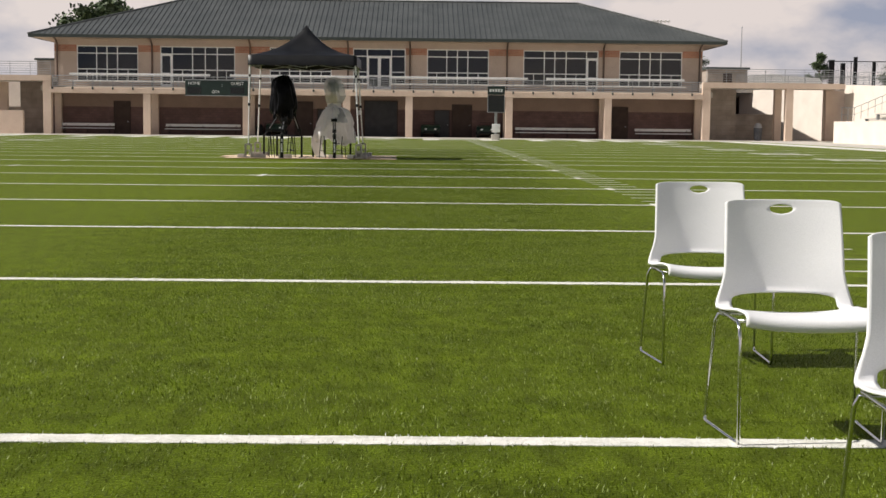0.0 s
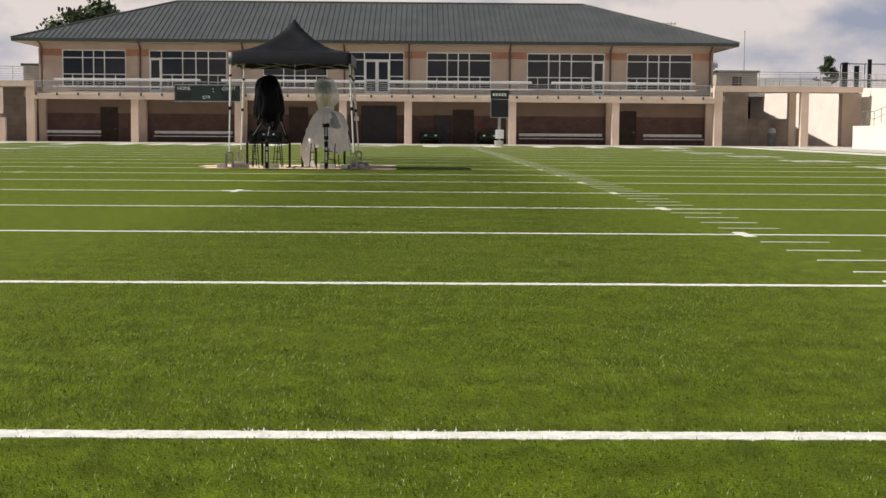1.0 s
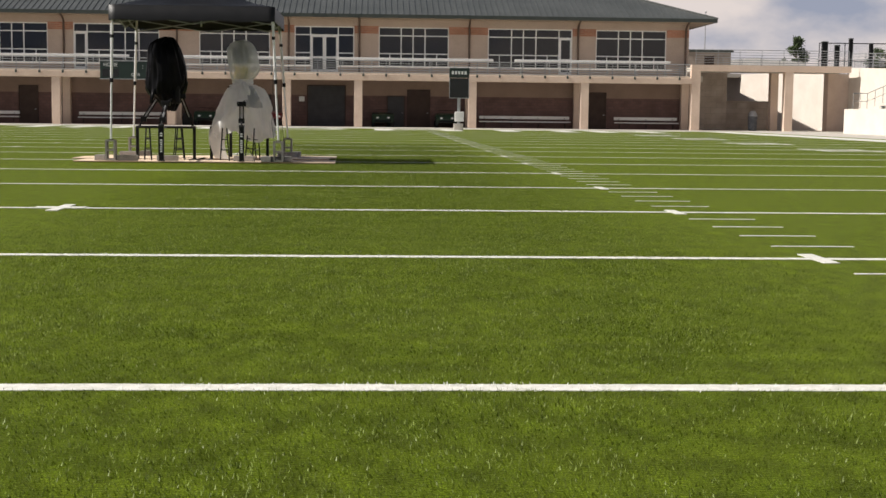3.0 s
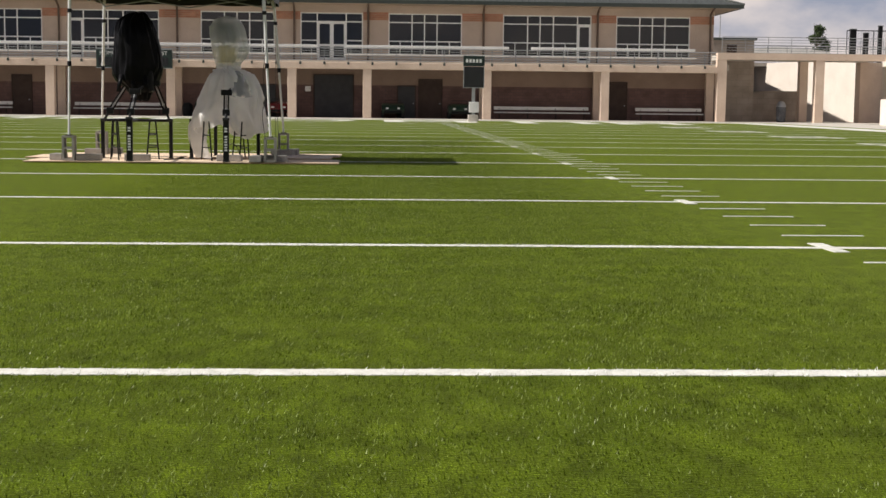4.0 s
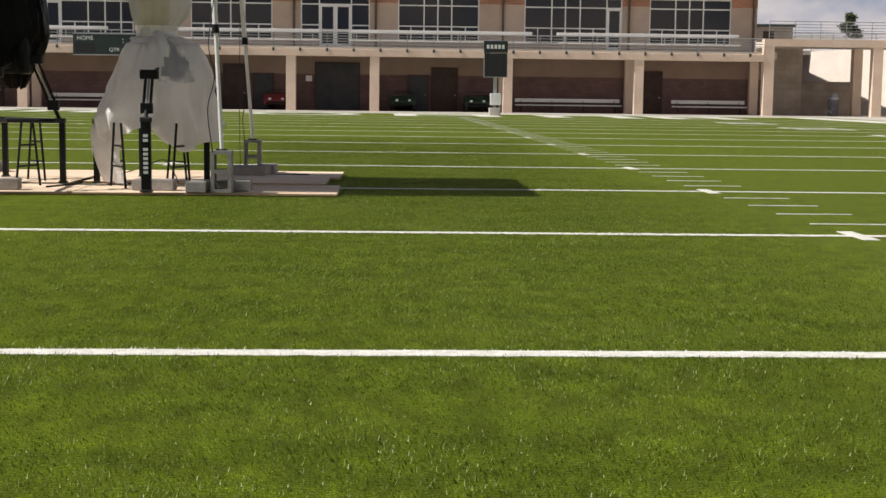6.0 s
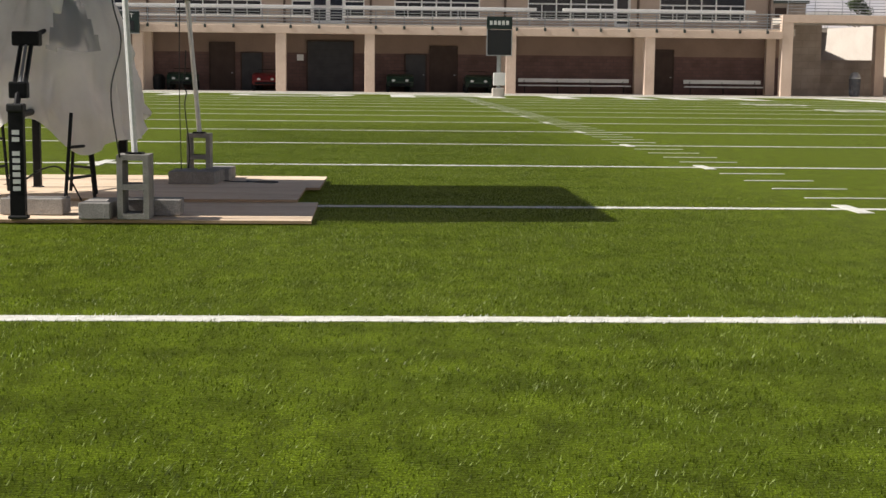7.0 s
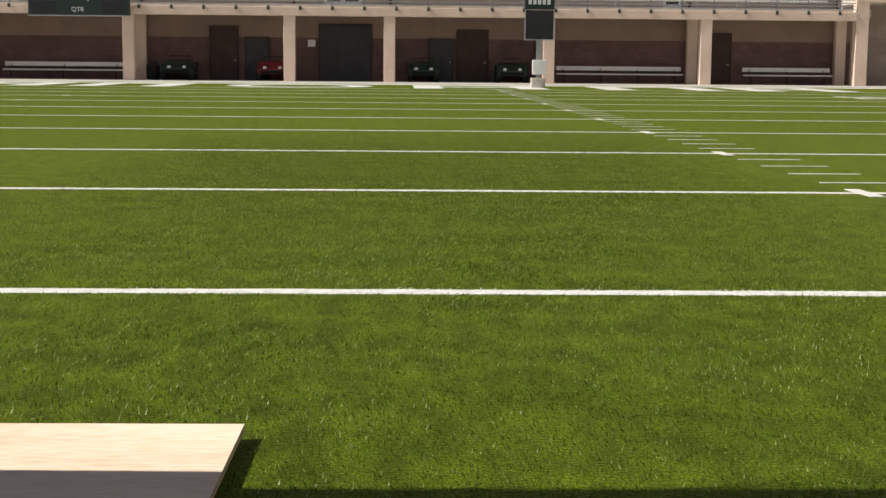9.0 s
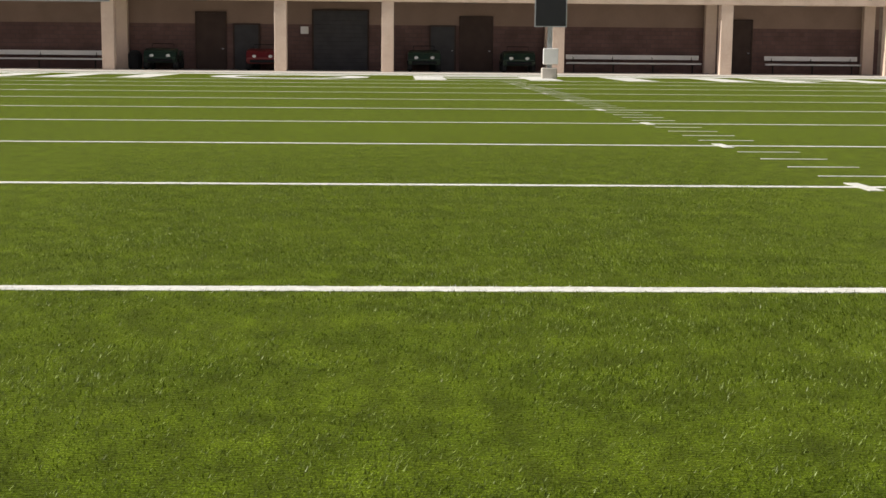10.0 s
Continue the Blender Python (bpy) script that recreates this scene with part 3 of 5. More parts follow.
def window(a, b, kind):
    w = thing("window", "", "")
    w.parent = house
    w.matrix_parent_inverse = Matrix.Translation(-house.location)
    w.location = (a, WALL_Y + 0.1, 0)
    W = b - a
    t = 0.075
    spans = {0: [0, W * 0.32, W * 0.49, W * 0.66, W], -1: [0, 0.98, W * 0.43, W * 0.60, W * 0.76, W], 1: [0, W * 0.28, W * 0.42, W * 0.57, W - 0.98, W], 2: [0, 1.16, W - 1.16, W]}[kind]
    doors = {0: None, -1: 0, 1: len(spans) - 2, 2: 1}[kind]
    bm = bmesh.new()
    for s in spans:
        s = min(max(s, t / 2), W - t / 2)
        add_box(bm, s - t / 2, s + t / 2, -0.05, 0.05, DECK if doors is not None and s in (spans[doors], spans[doors + 1]) else Z0, Z1)
    for c, d in zip(spans, spans[1:]):
        if d - c > 1.3 and not (kind == 2 and c == spans[1]):
            add_box(bm, (c + d) / 2 - 0.025, (c + d) / 2 + 0.025, -0.04, 0.04, Z0 + t, 5.26)
    for z in (Z0 + t / 2, 5.29, Z1 - t / 2, ZT):
        for i, (c, d) in enumerate(zip(spans, spans[1:])):
            if i == doors and z < ZT:
                continue
            add_box(bm, c + t / 2, d - t / 2, -0.046, 0.046, z - t / 2, z + t / 2)
    part("window_frame", bm, FRAME, w, "white aluminium window frame")
    for i, (c, d) in enumerate(zip(spans, spans[1:])):
        for z0, z1 in ((Z0, ZT), (ZT, Z1)):
            if i == doors and z0 < ZT:
                continue
            g = part("pane", box(c + t / 2, d - t / 2, -0.006, 0.006, z0 + t / 2, z1 - t / 2), GLASS, w)
            g.visible_shadow = False
    if doors is not None:
        c, d = spans[doors], spans[doors + 1]
        n = 2 if kind == 2 else 1
        for i in range(n):
            p, q = c + 0.03 + i * (d - c - 0.06) / n, c + 0.03 + (i + 1) * (d - c - 0.06) / n
            bm = bmesh.new()
            s = 0.13
            for u0, u1, v0, v1 in ((p, p + s, DECK + 0.02, ZT - 0.03), (q - s, q, DECK + 0.02, ZT - 0.03), (p + s, q - s, DECK + 0.02, DECK + 0.32), (p + s, q - s, ZT - 0.16, ZT - 0.03), (p + s, q - s, 4.88, 5.04)):
                add_box(bm, u0, u1, -0.06, -0.012, v0, v1)
            leaf = part("door_leaf", bm, FRAME, w, "white glazed door leaf")
            for v0, v1 in ((DECK + 0.32, 4.88), (5.04, ZT - 0.16)):
                g = part("pane", box(p + s, q - s, -0.04, -0.03, v0, v1), GLASS, leaf)
                g.visible_shadow = False


for wdw in WINS:
    window(*wdw)

# roof
EX0, EX1, EY0, EY1, EZ = -34.95, 21.65, 108.35, 130.4, 7.98
RX0, RX1, RY, RZ = EX0 + 11.0, EX1 - 11.0, 119.4, 11.85
bm = bmesh.new()
c = [bm.verts.new(v) for v in ((EX0, EY0, EZ), (EX1, EY0, EZ), (EX1, EY1, EZ), (EX0, EY1, EZ), (RX0, RY, RZ), (RX1, RY, RZ))]
for f in ((0, 1, 5, 4), (1, 2, 5), (2, 3, 4, 5), (3, 0, 4)):
    bm.faces.new([c[i] for i in f])
roof = hp("roof", bm, ROOF, "dull green standing-seam metal hip roof")
bm = bmesh.new()


def seam(p, q):
    add_tube(bm, [Vector(p) + Vector((0, 0, 0.02)), Vector(q) + Vector((0, 0, 0.02))], 0.035, 4, cap=False)


x = EX0 + 0.4
while x < EX1 - 0.2:
    run = min(x - EX0, EX1 - x, 11.0) / 11.0
    seam((x, EY0, EZ), (x, EY0 + (RY - EY0) * run, EZ + (RZ - EZ) * run))
    x += 0.43
for s in range(1, 48):
    y = EY0 + s * 0.46
    run = min((y - EY0) / (RY - EY0), (EY1 - y) / (EY1 - RY))
    if run > 0:
        seam((EX1, y, EZ), (EX1 - 11.0 * run, y, EZ + (RZ - EZ) * run))
        seam((EX0, y, EZ), (EX0 + 11.0 * run, y, EZ + (RZ - EZ) * run))
sm = part("seams", bm, ROOF, None, "raised metal roof seams", kind="stuff")
keep_world(sm, house)
bm = bmesh.new()
for p, q in (((RX0, RY, RZ), (RX1, RY, RZ)), ((EX0, EY0, EZ), (RX0, RY, RZ)), ((EX1, EY0, EZ), (RX1, RY, RZ)), ((EX1, EY1, EZ), (RX1, RY, RZ))):
    add_tube(bm, [Vector(p) + Vector((0, 0, 0.03)), Vector(q) + Vector((0, 0, 0.03))], 0.09, 6)
hp("ridge_cap", bm, ROOF)
hp("fascia", add_box(add_box(add_box(bmesh.new(), EX0, EX1, EY0 - 0.02, EY0 + 0.12, EZ - 0.24, EZ + 0.01), EX1 - 0.12, EX1, EY0 + 0.12, EY1, EZ - 0.24, EZ + 0.01), EX0, EX0 + 0.12, EY0 + 0.12, EY1, EZ - 0.24, EZ + 0.01), FASCIA, "dark green gutter and fascia")
hp("soffit", box(EX0 + 0.12, EX1 - 0.12, EY0 + 0.12, EY1, EZ - 0.22, EZ - 0.17), SOFFIT)

# balcony rail, with its feet on the beam
rail = thing("balcony_rail", "grey horizontal-bar steel rail along the balcony edge", "railing", at=(-6.6, COL_Y, DECK))
x = -31.9
while x < 18.8:
    part("post", box(x + 6.6 - 0.025, x + 6.6 + 0.025, 0.02, 0.07, -0.19, 0.74), RAILGREY, rail)
    part("bracket", box(x + 6.6 - 0.07, x + 6.6 + 0.07, -0.10, -0.042, -0.34, -0.16, 0.01), FASCIA, rail)
    x += 1.56
for z in (-0.06, 0.10, 0.25, 0.40, 0.55, 0.72):
    part("bar", tube([(-25.35, -0.0, z), (25.4, -0.0, z)], 0.024 if z < 0.7 else 0.034, 6), RAILGREY, rail)
for x0, x1 in ((-30.9, -19.9), (-18.3, -7.45), (-5.65, 5.2), (6.7, 17.65)):
    b = thing("bleacher_bench", "pale aluminium bleacher bench standing on the balcony", "bench", "balcony benches", at=((x0 + x1) / 2, 105.4, DECK - 0.03))
    hw = (x1 - x0) / 2
    part("plank", box(-hw, hw, -0.16, 0.16, 0.86, 1.02, 0.02), PLANK, b)
    part("foot_plank", box(-hw, hw, -0.62, -0.36, 0.36, 0.42, 0.01), PLANK, b)
    for i in range(6):
        xx = -hw + 0.4 + i * (2 * hw - 0.8) / 5
        part("leg", add_tube(tube([(xx, 0, 0), (xx, 0, 0.86)], 0.03, 6), [(xx, 0, 0.36), (xx, -0.5, 0.34), (xx, -0.5, 0.0)], 0.025, 6), GALV, b)

# benches in the arcade
for x0, x1 in ((-32.0, -27.8), (-23.7, -17.7), (4.40, 10.85), (14.05, 18.6)):
    b = thing("long_bench", "long white aluminium bench against the maroon wall", "bench", "arcade benches", at=((x0 + x1) / 2, 106.75, 0.012))
    hw = (x1 - x0) / 2
    part("backrest", box(-hw, hw, 0.34, 0.39, 0.64, 0.86, 0.015), PLANK, b)
    part("seat", box(-hw, hw + 0.05, -0.12, 0.2, 0.42, 0.50, 0.015), PLANK, b)
    n = max(3, int(hw * 2 / 1.6))
    for i in range(n):
        xx = -hw + 0.35 + i * (2 * hw - 0.7) / (n - 1)
        part("leg", add_tube(tube([(xx, 0.05, 0), (xx, 0.05, 0.42)], 0.035, 6), [(xx, 0.1, 0.42), (xx, 0.33, 0.5), (xx, 0.37, 0.84)], 0.025, 6), RUBBER, b)


def utility_cart(x, y, paint, label):
    """A small open utility cart with a sloped hood, seen head on."""
    c = thing("utility_cart", label, "cart", "utility carts", at=(x, y, 0.012))
    body = prism([(-1.1, 0.32), (-1.15, 0.55), (-0.95, 0.90), (-0.45, 1.02), (-0.3, 0.62), (0.45, 0.55), (0.5, 0.9), (1.15, 0.9), (1.2, 0.35)], "x", -0.76, 0.76)
    bmesh.ops.bevel(body, geom=list(body.edges), offset=0.05, segments=2, affect="EDGES")
    part("body", body, paint, c)
    part("seat", box(-0.52, 0.52, 0.0, 0.5, 0.52, 0.72, 0.05), RUBBER, c)
    part("bumper", box(-0.58, 0.58, -1.22, -1.12, 0.36, 0.50, 0.03), BLACKSTEEL, c)
    for s in (-1, 1):
        bm, rows = lathe([(0, 0.0, 0.0, 0, 0), (0, 0.1, 0.07, 0, 0), (0.02, 0.09, 0.06, 0, 0), (0.03, 0.0, 0.0, 0, 0)], 14)
        h = part("headlight", bm, LETTER, c, "clear round headlight")
        h.matrix_local = Matrix.Translation((s * 0.38, -1.12, 0.66)) @ Matrix.Rotation(radians(90), 4, "X")
        for yy in (-0.72, 0.78):
            bm = bmesh.new()
            bmesh.ops.create_cone(bm, cap_ends=True, segments=20, radius1=0.28, radius2=0.28, depth=0.22)
            bmesh.ops.bevel(bm, geom=[e for e in bm.edges if len(e.link_faces) == 2 and e.calc_face_angle() > 1], offset=0.05, segments=2, affect="EDGES")
            w = part("wheel", bm, RUBBER, c)
            w.matrix_local = Matrix.Translation((s * 0.68, yy, 0.28)) @ Matrix.Rotation(radians(90), 4, "Y")
    part("roll_bar", add_tube(tube([(-0.5, -0.3, 0.9), (-0.5, 0.0, 1.2), (0.5, 0.0, 1.2), (0.5, -0.3, 0.9)], 0.02, 6), [(-0.3, -0.25, 1.0), (0.3, -0.25, 1.0)], 0.015, 6), BLACKSTEEL, c)


utility_cart(-14.75, 106.4, CARTGREEN, "dark green utility cart parked in the arcade shade")
utility_cart(-10.0, 106.4, CARTRED, "red utility cart parked in the arcade shade")
utility_cart(-2.45, 106.4, CARTGREEN, "dark green utility cart parked in the arcade shade")
utility_cart(2.0, 106.4, CARTGREEN, "dark green utility cart parked in the arcade shade")


def litter_bin(name, x, y, z, h, r, mat, label):
    b = thing(name, label, "bin", at=(x, y, z))
    bm, rows = lathe([(0, 0, 0, 0, 0), (0, r * 0.85, r * 0.85, 0, 0), (0.05, r * 0.9, r * 0.9, 0, 0), (h * 0.72, r, r, 0, 0), (h * 0.72, 0, 0, 0, 0)], 20)
    part("body", bm, mat, b)
    bm, rows = lathe([(h * 0.72, r * 1.06, r * 1.06, 0, 0), (h * 0.77, r * 1.06, r * 1.06, 0, 0), (h * 0.93, r * 0.75, r * 0.75, 0, 0), (h, r * 0.3, r * 0.3, 0, 0), (h, 0, 0, 0, 0)], 20)
    part("lid", bm, GALV if mat is BINGREY else mat, b)
    for k in range(12):
        a = 2 * math.pi * k / 12
        part("slat", tube([(r * 0.93 * math.cos(a), r * 0.93 * math.sin(a), 0.04), (r * 1.03 * math.cos(a), r * 1.03 * math.sin(a), h * 0.70)], 0.02, 4), mat, b)


litter_bin("litter_bin", 23.75, 105.9, 0.012, 1.42, 0.31, BINGREY, "grey slatted outdoor litter bin with domed lid")
litter_bin("barrel", -16.15, 106.7, 0.012, 0.9, 0.32, RUBBER, "dark barrel beside a tan pilaster")

# scoreboard hung on the balcony edge
sb = thing("scoreboard", "dark green scoreboard with white HOME, GUEST, QTR lettering", "scoreboard", at=(-19.13, 103.7, 3.08))
part("board", box(-2.42, 2.42, -0.08, 0.2, 0.0, 1.22, 0.02), BOARDGREEN, sb)
part("edge_trim", add_box(add_box(bmesh.new(), -2.44, 2.44, -0.10, -0.081, -0.02, 0.03), -2.44, 2.44, -0.10, -0.081, 1.19, 1.24), GALV, sb)
UPRIGHT = Matrix.Rotation(radians(90), 4, "X")
for txt, x, z, s in (("HOME", -1.72, 0.95, 0.34), ("GUEST", 1.62, 0.95, 0.34), ("QTR", -0.05, 0.30, 0.30), (":", 0.45, 0.86, 0.5)):
    words("lettering", txt, s, LETTER, sb, Matrix.Translation((x, -0.088, z)) @ UPRIGHT)
for x in (-1.72, 1.62):
    part("digit_panel", box(x - 0.55, x + 0.55, -0.095, -0.082, 0.16, 0.68), SCREEN, sb)
for x in (-1.6, 1.6):
    part("hanger", box(x - 0.05, x + 0.05, 0.2, 0.26, 0.35, 1.1), GALV, sb)

# play clock on a post before the columns
pc = thing("play_clock", "black play clock panel with green sign on a post", "scoreboard", at=(2.0, 92.0, 0.0))
part("post", box(-0.09, 0.09, 0.06, 0.20, 0, 3.05, 0.01), GALV, pc)
part("sign", box(-0.60, 0.60, -0.05, 0.1, 3.14, 3.73, 0.015), BOARDGREEN, pc, "green sign panel")
for i in range(5):
    part("lettering_bar", box(-0.46 + i * 0.19, -0.33 + i * 0.19, -0.06, -0.052, 3.34, 3.54), LETTER, pc)
part("panel", box(-0.57, 0.57, -0.06, 0.1, 1.95, 3.12, 0.02), SCREEN, pc, "black screen, unlit")
part("panel_rim", add_box(add_box(add_box(bmesh.new(), -0.60, -0.565, -0.07, 0.06, 1.93, 3.12), 0.565, 0.60, -0.07, 0.06, 1.93, 3.12), -0.60, 0.60, -0.07, 0.06, 1.91, 1.945), GALV, pc)
part("control_box", box(-0.26, 0.30, -0.12, 0.06, 0.53, 1.12, 0.02), PLANK, pc, "pale grey metal box")
part("base", box(-0.30, 0.27, -0.12, 0.28, 0, 0.40, 0.03), CONCRETE, pc)

# ---- side passages ----
for nm, s, x0 in (("wing_right", 1, COLS[7]), ("wing_left", -1, COLS[0])):
    X = lambda v: x0 + s * v
    def wb(name, a, b, y0, y1, z0, z1, mat, label, cat="wall"):
        tagged(part(name, box(min(X(a), X(b)), max(X(a), X(b)), y0, y1, z0, z1, 0.0), mat), label, cat, kind="structure")
    wb("beam_" + nm, -0.31, 10.9, COL_Y - 0.02, COL_Y + 0.62, 4.12, 4.55, STUCCO, "tan concrete portal beam over the side passage", "beam")
    wb("column_" + nm, 6.26, 6.84, COL_Y, COL_Y + 0.6, 0, 4.12, STUCCO, "square tan column of the side portal", "column")
    wb("column_back_" + nm, 6.3, 6.85, COL_Y + 3.6, COL_Y + 4.2, 0, 4.138, STUCCO, "square tan column of the side portal", "column")
    # beyond the column the slab is an addition that shades the end wall
    wb("roof_" + nm, 0.3, 10.9, COL_Y + 0.62, COL_Y + 4.2, 4.14, 4.51, CONCRETE, "flat concrete roof over the side passage, outer bay added for shade", "roof")
    wb("wall_side_" + nm, 0.3, 3.25, COL_Y + 4.2, COL_Y + 4.5, 0, 4.6, GREY_WALL, "grey block wall within the side passage")
    wb("wall_low_" + nm, 3.25, 7.2, COL_Y + 5.6, COL_Y + 5.9, 0, 2.15, GREY_WALL, "low grey block wall of the ramp")
    wb("wall_end_" + nm, 10.35, 11.9, COL_Y + 3.2, COL_Y + 4.2, 0, 4.136, STUCCO, "tan stucco end wall of the side portal")
    if s < 0:
        wb("wall_far_" + nm, 5.0, 30, 121.0, 121.4, 0, 4.6, PALE_WALL, "pale sunlit plaster wall beyond the passage")
    wb("upper_terrace_" + nm, 5.0, 60, 121.4, 170, 4.2, 4.5, CONCRETE, "raised concrete terrace behind the walls", "terrace")

# sunlit flank wall that runs back at a slant beyond the right-hand passage
tagged(part("wall_flank", prism([(30.35, 109.8), (30.65, 110.0), (26.6, 124.0), (26.3, 123.8)], "z", 0, 4.45), PALE_WALL), "pale sunlit plaster flank wall", "wall", kind="structure")

# stands along the far right side line
tagged(part("wall_stand_front", box(26.6, 26.95, -40, 95.0, 0, 1.55), PALE_WALL), "pale plaster retaining wall in front of the stand", "wall", kind="structure")
tagged(part("wall_stand_end", prism([(95.2, 0), (106.5, 0), (106.5, 4.55), (95.2, 4.15)], "x", 30.8, 31.1), PALE_WALL), "tall pale plaster wall beside the stand stairs", "wall", kind="structure")
tagged(part("wall_stand_face", box(26.95, 34, 94.7, 95.0, 0, 1.55), PALE_WALL), "pale plaster wall at the foot of the stand stairs", "wall", kind="structure")
tagged(part("wall_stand_front_left", box(-39.4, -39.05, -40, 95.0, 0, 1.55), PALE_WALL), "pale plaster retaining wall in front of the stand", "wall", kind="structure")
tagged(part("wall_low_left", box(-46, -34.0, 103.2, 103.6, 0, 1.8), STUCCO), "low tan wall beside the side portal", "wall", kind="structure")
tagged(part("wall_high_left", box(-60, -36.4, 107.4, 107.8, 0, 4.1), STUCCO), "tan stucco wall behind the low wall", "wall", kind="structure")
bl = thing("bleachers", "grey aluminium stepped bleachers above a pale wall", "bleachers", at=(27.0, 0, 0))
prof = [(0.1, 0.0)]
for i in range(16):
    prof += [(0.9 + i * 0.78, 1.35 + i * 0.34), (0.9 + (i + 1) * 0.78, 1.35 + i * 0.34)]
prof += [(13.4, 0.0)]
steps = bmesh.new()
lo = [steps.verts.new((u, -40, v)) for u, v in prof]
hi = [steps.verts.new((u, 94.5, v)) for u, v in prof]
for i in range(len(prof) - 1):
    steps.faces.new((lo[i], lo[i + 1], hi[i + 1], hi[i]))
steps.faces.new(hi)
part("steps", steps, CONCRETE, bl)
for i in range(15):
    part("seat_plank", box(1.15 + i * 0.78, 1.43 + i * 0.78, -40, 93.0, 1.72 + i * 0.34, 1.77 + i * 0.34), GALV, bl)
    part("riser_support", box(1.2 + i * 0.78, 1.38 + i * 0.78, 92.7, 92.9, 1.35 + i * 0.34, 1.72 + i * 0.34), RAILGREY, bl)


def railing(name, label, pts, h, spacing, bars, mat, r=0.025):
    """Posts and bars that follow a line of points."""
    o = thing(name, label, "railing", at=pts[0])
    base = Vector(pts[0])
    P = [Vector(p) - base for p in pts]
    for a, b in zip(P, P[1:]):
        n = max(1, round((b - a).length / spacing))
        for i in range(n + 1):
            q = a.lerp(b, i / n)
            part("post", tube([q, q + Vector((0, 0, h))], r, 6), mat, o)
        for k in range(bars):
            z = Vector((0, 0, h * (k + 1) / bars))
            part("bar", tube([a + z, b + z], r * (1.2 if k == bars - 1 else 0.8), 6), mat, o)
    return o


railing("stair_rail", "grey pipe rail sloping up beside the bleachers", [(27.1, 94.85, 1.55), (28.0, 94.85, 1.55), (40.0, 94.85, 6.75)], 1.0, 0.55, 2, GALV, 0.02)
railing("terrace_rail", "grey bar rail on the portal roof", [(19.2, 104.25, 4.55), (30.0, 104.25, 4.55)], 1.05, 1.5, 6, RAILGREY, 0.02)
railing("terrace_rail", "grey bar rail on the portal roof", [(-32.1, 104.25, 4.55), (-43.1, 104.25, 4.55)], 1.05, 1.5, 6, RAILGREY, 0.02)
railing("terrace_rail", "grey bar rail along the raised terrace", [(25.5, 121.6, 4.5), (49, 121.6, 4.5)], 1.3, 1.6, 7, RAILGREY, 0.022)
railing("wall_rail", "grey bar rail on the tall stand wall", [(30.95, 106.4, 4.545), (30.95, 95.3, 4.153)], 1.0, 1.4, 5, RAILGREY, 0.02)
fence = railing("mesh_fence", "tall dark chain-link fence posts and rails on the terrace", [(36.5, 131, 4.5), (62, 131, 4.5)], 3.1, 2.3, 2, BLACKSTEEL, 0.035)
bm = bmesh.new()
x = 0.0
while x < 25.5:
    add_tube(bm, [(x, 0, 0), (x, 0, 3.1)], 0.007, 3, cap=False)
    x += 0.14
part("mesh", bm, BLACKSTEEL, fence, "fine dark wire mesh", kind="stuff")
for x, h, w in ((36.0, 3.0, 0.5), (37.1, 2.7, 0.4), (38.3, 3.3, 0.32), (40.1, 2.9, 0.3)):
    p = thing("terrace_post", "tall dark steel post on the terrace", "post", "terrace posts", at=(x, 128, 4.5))
    part("shaft", box(-w / 2, w / 2, -0.15, 0.15, 0, h, 0.03), BLACKSTEEL, p)
    part("cap", box(-w / 2 - 0.03, w / 2 + 0.03, -0.18, 0.18, h, h + 0.08, 0.02), FASCIA, p)

# small buildings on the terrace
for x0, x1, y, h, w in ((25.6, 29.6, 135, 2.35, 4.0), (-41.5, -35.6, 135, 2.5, 4.0)):
    o = thing("terrace_shed", "low dark-roofed grey block hut on the terrace", "hut", "terrace huts", at=((x0 + x1) / 2, y, 4.5))
    hw = (x1 - x0) / 2
    part("wall", box(-hw, hw, 0, w, 0, h), GREY_WALL, o)
    part("roof", box(-hw - 0.2, hw + 0.2, -0.25, w + 0.2, h, h + 0.22, 0.03), FASCIA, o)
    part("door", box(-0.45, 0.45, -0.03, -0.002, 0, 2.0), DARKDOOR, o)
o = thing("storage_tent", "white flat-topped tent far behind the terrace", "tent", at=(36, 152, 4.5))
part("canopy", prism([(-5.5, 1.6), (5.5, 1.6), (5.2, 2.1), (0, 2.5), (-5.2, 2.1)], "y", -2, 2), PLANK, o)
for x in (-5.3, 0, 5.3):
    part("pole", tube([(x, -1.9, 0), (x, -1.9, 1.6)], 0.05, 6), PLANK, o)
tagged(part("terrace_ground", box(-140, 140, 130, 420, 4.0, 4.49), CONCRETE), "raised concrete terrace behind the field house", "terrace", kind="structure")
fp = thing("flag_pole", "thin bare grey flag pole behind the terrace", "pole", at=(67.5, 303.3, 4.49))
part("shaft", tube([(0, 0, 0), (0, 0, 18.4)], [0.17, 0.09], 8), GALV, fp)
bm = bmesh.new()
bmesh.ops.create_uvsphere(bm, u_segments=10, v_segments=6, radius=0.2)
fin = part("finial", bm, GALV, fp)
fin.location = (0, 0, 18.5)
lt = thing("light_mast", "distant floodlight mast showing over the roof", "light mast", at=(23.3, 150, 4.49))
part("mast", tube([(0, 0, 0), (0, 0, 8.3)], [0.16, 0.09], 8), GALV, lt)
part("cross_arm", tube([(-0.95, 0, 8.2), (0.95, 0, 8.2)], 0.05, 6), GALV, lt)
